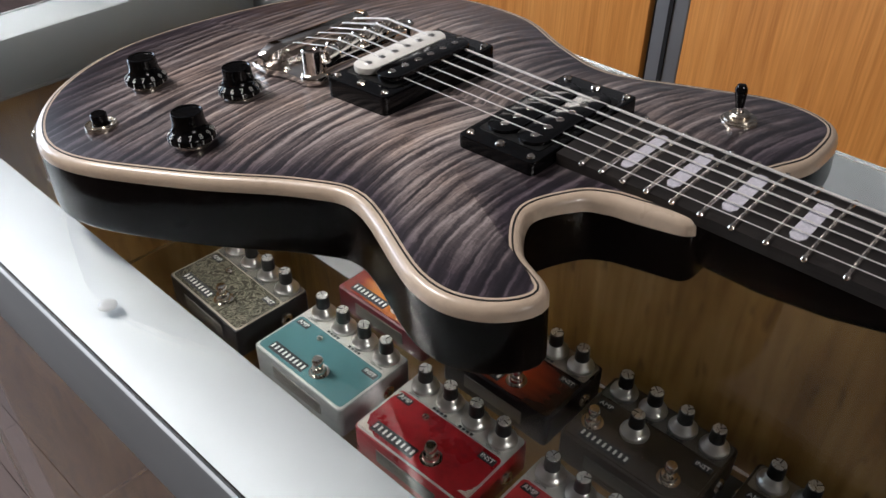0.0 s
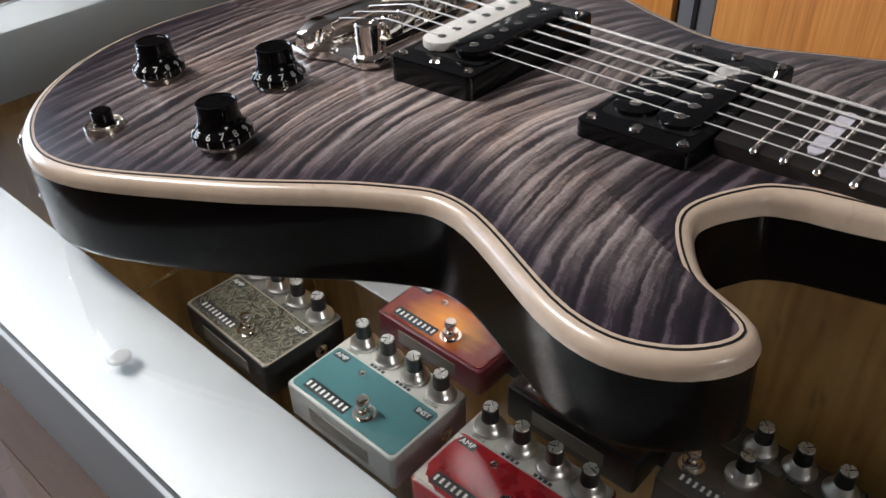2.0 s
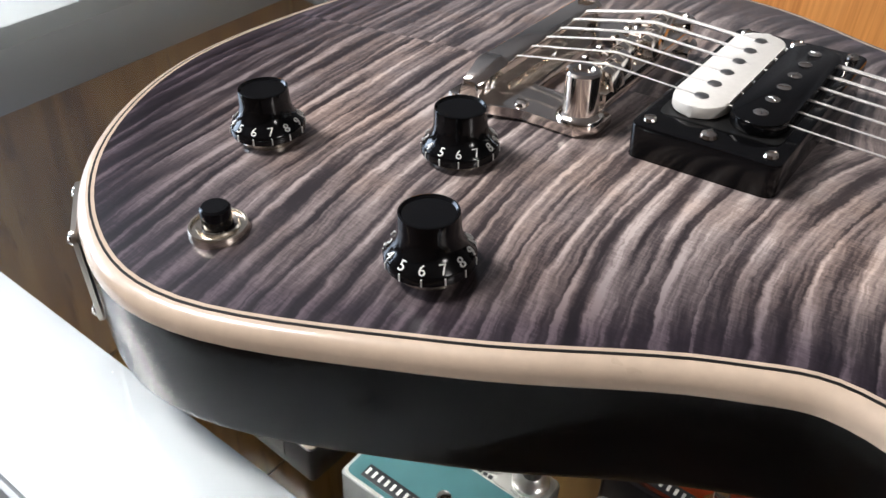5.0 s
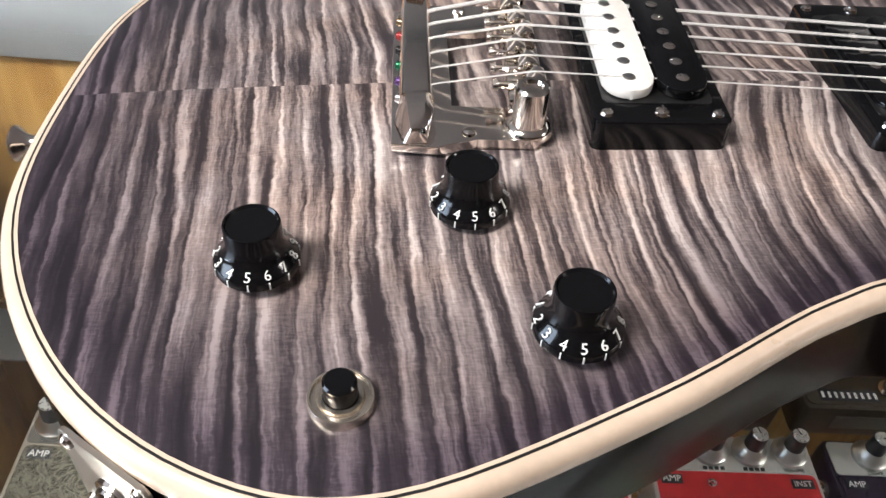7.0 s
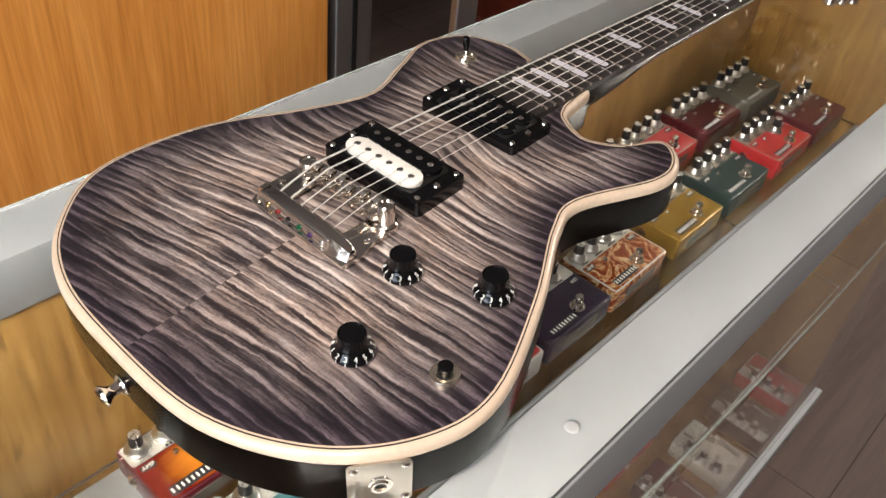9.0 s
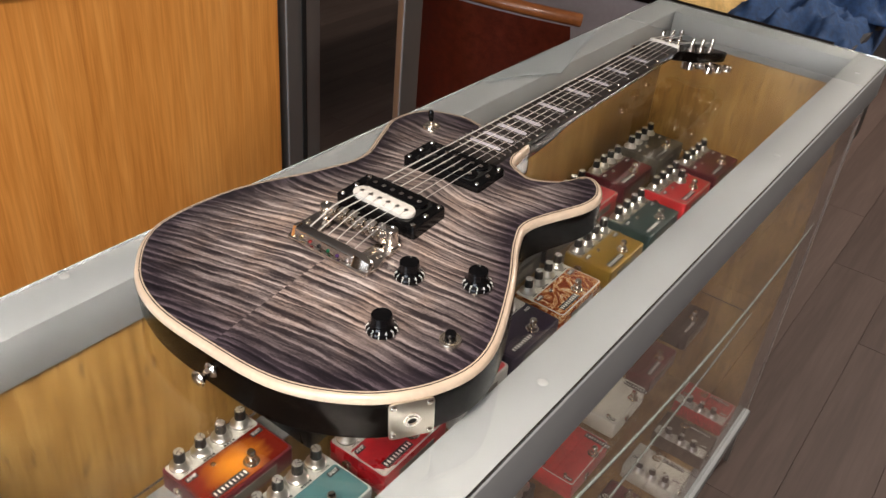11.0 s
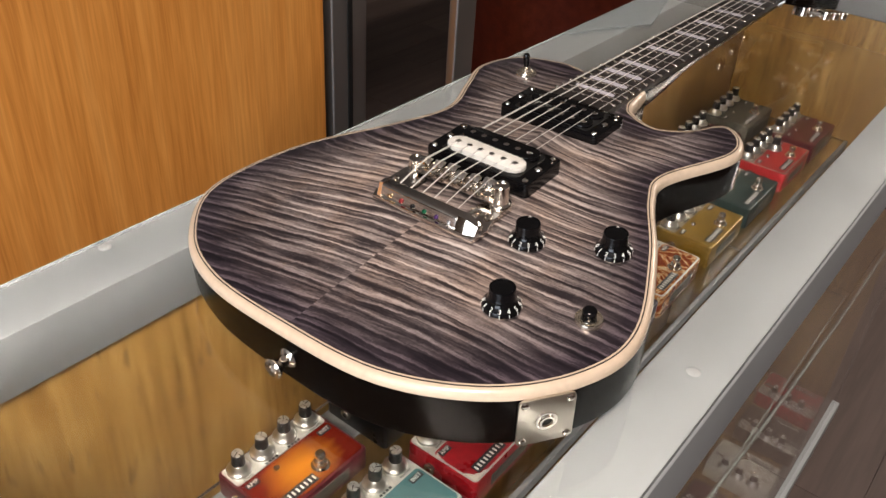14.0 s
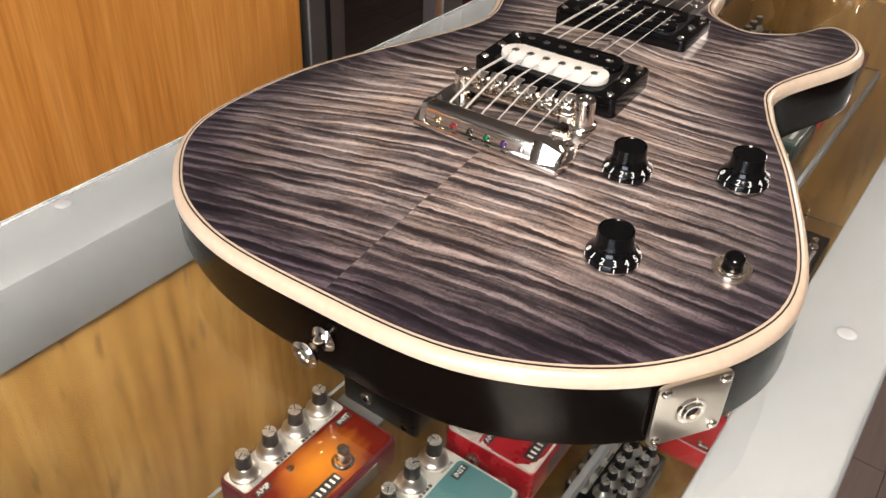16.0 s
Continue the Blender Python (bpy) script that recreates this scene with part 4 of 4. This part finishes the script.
SY = [-0.0258 + 0.01032 * j for j in range(6)]
SADZ = 0.0700
BALLS = [varied("ball_end_metal", c, 0.25, m_, scale=300, amount=0.1, bump=0) for c, m_ in (((0.70, 0.70, 0.70), 1.0), ((0.07, 0.03, 0.12), 0.5), ((0.012, 0.11, 0.05), 0.5), ((0.015, 0.015, 0.015), 0.3), ((0.24, 0.03, 0.03), 0.5), ((0.50, 0.38, 0.22), 1.0))]
for j, sy in enumerate(SY):
    part("ball_end", lathe([(0, 0.0020), (0.0013, 0.0016), (0.0020, 0.0), (0.0022, -0.001)], 14, pose(-0.0432, sy * 1.0, BT + 0.0066, 0, -74, 0)), BALLS[j], bridge, "coloured string ball end")
for j, sy in enumerate(SY):
    comp = (0.003, 0.001, -0.002, 0.002, 0.0, -0.002)[j]
    sd = part("saddle", prism([(-0.0045, 0), (0.0045, 0), (0.0028, 0.0060), (-0.0005, 0.0070), (-0.0035, 0.0045)], -0.0040, 0.0040, 0.0004, Matrix.Translation((comp, sy, BT + 0.0110)) @ Matrix(((1, 0, 0, 0), (0, 0, 1, 0), (0, 1, 0, 0), (0, 0, 0, 1)))), CHROME, bridge, "nickel saddle")
    part("adjusting_screw", tube([(-0.011, sy, BT + 0.0125), (-0.004 + comp, sy, BT + 0.0125)], 0.0012, 8), CHROME, sd)
    part("screw_head", lathe([(0, 0.002), (0.0018, 0.0018), (0.0022, 0.0), ], 12, pose(-0.010, sy, BT + 0.0125, 0, -90, 0)), CHROME, sd)

# strings from the stop bar over the saddles and the nut to the posts
GAUGE = (0.00016, 0.00021, 0.00028, 0.00038, 0.00050, 0.00062)
for j, sy in enumerate(SY):
    comp = (0.003, 0.001, -0.002, 0.002, 0.0, -0.002)[j]
    ny = -0.0175 + 0.0070 * j
    tx, ty = TUNERS[3 + j] if j < 3 else TUNERS[5 - j]
    post = HEAD @ Vector((tx, ty - (0.003 if ty > 0 else -0.003), 0.010))
    nutp = Vector((0.6365, ny, board_z(0.6365) + 0.0040))
    part("string", tube([(-0.0355, sy * 0.97, BT + 0.0110), (-0.0300, sy * 0.98, BT + 0.0125), (comp - 0.001, sy, SADZ), (0.30, sy + (ny - sy) * 0.472, SADZ + (nutp.z - SADZ) * 0.472), nutp, nutp + Vector((0.004, 0, -0.0010)), post], GAUGE[j] + 0.00012, 6), WOUND, guitar, "steel string")

# controls
DIGITS = [glyph(str(i), 0.0042) for i in range(11)]
KNOB_PROFILE = [(r * 0.89, h * 0.82) for r, h in [(0, 0.0172), (0.0078, 0.0172), (0.0084, 0.0180), (0.0089, 0.0178), (0.0091, 0.0165), (0.0092, 0.0120), (0.0098, 0.0085), (0.0112, 0.0058), (0.0132, 0.0036), (0.0137, 0.0024), (0.0137, 0.0), (0.0120, 0.0)]]
for kx, ky, zero in ((-0.083, -0.097, 123), (-0.0215, -0.074, 132), (0.0045, -0.1235, 126)):
    z = top_z(kx, ky, 0.6) + 0.0030
    k = part("control_knob", lathe(KNOB_PROFILE, 40), BLACK_GLOSS, guitar, "black bell-shaped knob with white numerals")
    k.location = (kx, ky, z)
    nutk = part("collar", lathe([(0.0062, -0.0034), (0.0092, -0.0034), (0.0092, -0.0020), (0.0080, -0.0018), (0.0080, 0.0008), (0.0062, 0.0008)], 20), NICKEL_SATIN, k, "nickel washer")
    bm = bmesh.new()
    for i in range(11):
        a = radians(zero + 28.5 * i)
        tilt = Matrix.Rotation(a, 4, "Z") @ pose(0.0109, 0, 0.00400, 0, 39, 0) @ pose(0, 0, 0, 0, 0, 90)
        shared("numeral", DIGITS[i], k, tilt @ Matrix.Translation((0, 0, 0.00005)))
        add_box(bm, (0.0004, 0.0004, 0.0022), Matrix.Rotation(a, 4, "Z") @ Matrix.Translation((0.0122, 0, 0.0012)))
    part("tick_marks", bm, WHITE_INK, k, smooth=False)
b = part("push_button", lathe([(0, 0.0082), (0.0038, 0.0082), (0.0044, 0.0076), (0.0044, 0.0012)], 24), BLACK_GLOSS, guitar, "black push button in nickel washer")
b.location = (-0.057, -0.142, top_z(-0.057, -0.142, 0.85) + 0.0004)
part("washer", lathe([(0.0046, 0.0020), (0.0058, 0.0022), (0.0062, 0.0012), (0.0076, 0.0012), (0.0078, 0.0021), (0.0084, 0.0021), (0.0087, 0.0012), (0.0087, -0.001)], 32), NICKEL_SATIN, b, "nickel washer with a raised rim")
tg = part("toggle_switch", lathe([(0.002, 0.0058), (0.0046, 0.0058), (0.0054, 0.0050), (0.0054, 0.0034), (0.0078, 0.0032), (0.0082, 0.0022), (0.0092, 0.0020), (0.0096, 0.0008), (0.0096, -0.001)], 28), NICKEL_SATIN, guitar, "nickel toggle switch with black tip")
tg.matrix_basis = pose(0.205, 0.077, top_z(0.205, 0.077, 0.85))
part("toggle_tip", lathe([(0, 0.0125), (0.0022, 0.0120), (0.0032, 0.0100), (0.0031, 0.007), (0.0022, 0.0), (0, 0)], 18, pose(-0.0008, 0, 0.0085, 0, -4, 0)), BLACK_GLOSS, tg, "black plastic tip")
part("toggle_lever", tube([(0, 0, 0.003), (-0.0008, 0, 0.010)], 0.0016, 10), CHROME, tg)

# jack plate and strap button on the tail
jp = part("jack_plate", prism(rounded(0.034, 0.036, 0.003), 0, 0.0016, 0.0003), STEEL, guitar, "brushed nickel jack plate")


def on_side(x, y, z, out):
    """The pose of a fitting on the body's side near (x, y), facing outwards."""
    i = min(range(len(RIM)), key=lambda k: (RIM[k] - Vector((x, y))).length)
    q = NRM[i]
    at = RIM[i] + (0.0059 + out) * q
    turn = Matrix(((-q.y, 0, q.x, 0), (q.x, 0, q.y, 0), (0, 1, 0, 0), (0, 0, 0, 1)))
    return Matrix.Translation((at.x, at.y, z)) @ turn


jp.matrix_basis = on_side(-0.1065, -0.1490, 0.0215, 0.0003) @ pose(-0.0088, -0.0020, -0.0006, 0, -3, 0)
for sx in (-0.0134, 0.0134):
    for sy in (-0.0144, 0.0144):
        shared("screw", screw_me, jp, pose(sx, sy, 0.0016))
part("output_jack", lathe([(0.0034, 0.004), (0.0048, 0.0042), (0.0052, 0.003), (0.0066, 0.0028), (0.0070, 0.0016), (0.0034, 0.0012)], 24), CHROME, jp, "jack socket with nut")
# flat black disc paints the shade inside the socket
part("jack_hole", lathe([(0, 0.0022), (0.0036, 0.0022)], 20), BLACK_LINE, jp)
sb = part("strap_button", lathe([(0, 0.0150), (0.0030, 0.0150), (0.0034, 0.0162), (0.0058, 0.0170), (0.0070, 0.0158), (0.0066, 0.0146), (0.0040, 0.0118), (0.0034, 0.0090), (0.0038, 0.0064), (0.0060, 0.0050), (0.0066, 0.0040), (0.0060, 0.0028), (0.0036, 0.0020), (0.0032, -0.001)], 28), CHROME, guitar, "nickel strap button")
part("button_screw", lathe([(0, 0.0158), (0.0018, 0.0157), (0.0026, 0.0150)], 16), STEEL, sb)
sb.matrix_basis = on_side(-0.165, -0.0055, 0.0245, -0.0003)


# ---- floor planks ----
k = Mat("vinyl_plank", (0.09, 0.07, 0.06), 0.4)
at = k.coords((0.06, 1, 1))
info = k.node("ObjectInfo")
g1, g2 = k.noise(at, 60, 5, 0.6, 0.5), k.noise(at, 9, 3)
tone = k.maths("ADD", k.maths("MULTIPLY", k.mix(0.5, g1, g2), 0.7), k.maths("MULTIPLY", info.outputs["Random"], 0.16))
k.colour(k.ramp(tone, (0.3, (0.066, 0.046, 0.040)), (0.5, (0.112, 0.080, 0.070)), (0.7, (0.170, 0.126, 0.110))))
k.rough(g1, 0.52, 0.70)
k.set("Specular IOR Level", 0.28)
k.bump(g1, 0.1, 0.0006)
vinyl = thing("vinyl_floor", "dark brown wood-look vinyl plank floor", "floor", kind="structure")
plank_me = part("plank", box((1.2015, 0.1794, 0.006), Matrix.Translation((0, 0, -0.003)), 0.0008, 1), k.m, None, smooth=False)
pm_data = plank_me.data
bpy.data.objects.remove(plank_me)
for r in range(36):
    for c in range(9):
        px = -3.4 + 1.203 * c + (0.4 * r) % 1.2 - 0.6
        if -3.45 < px < 5.95:
            shared("plank", pm_data, vinyl, pose(px, -3.3 + 0.18 * r, 0))
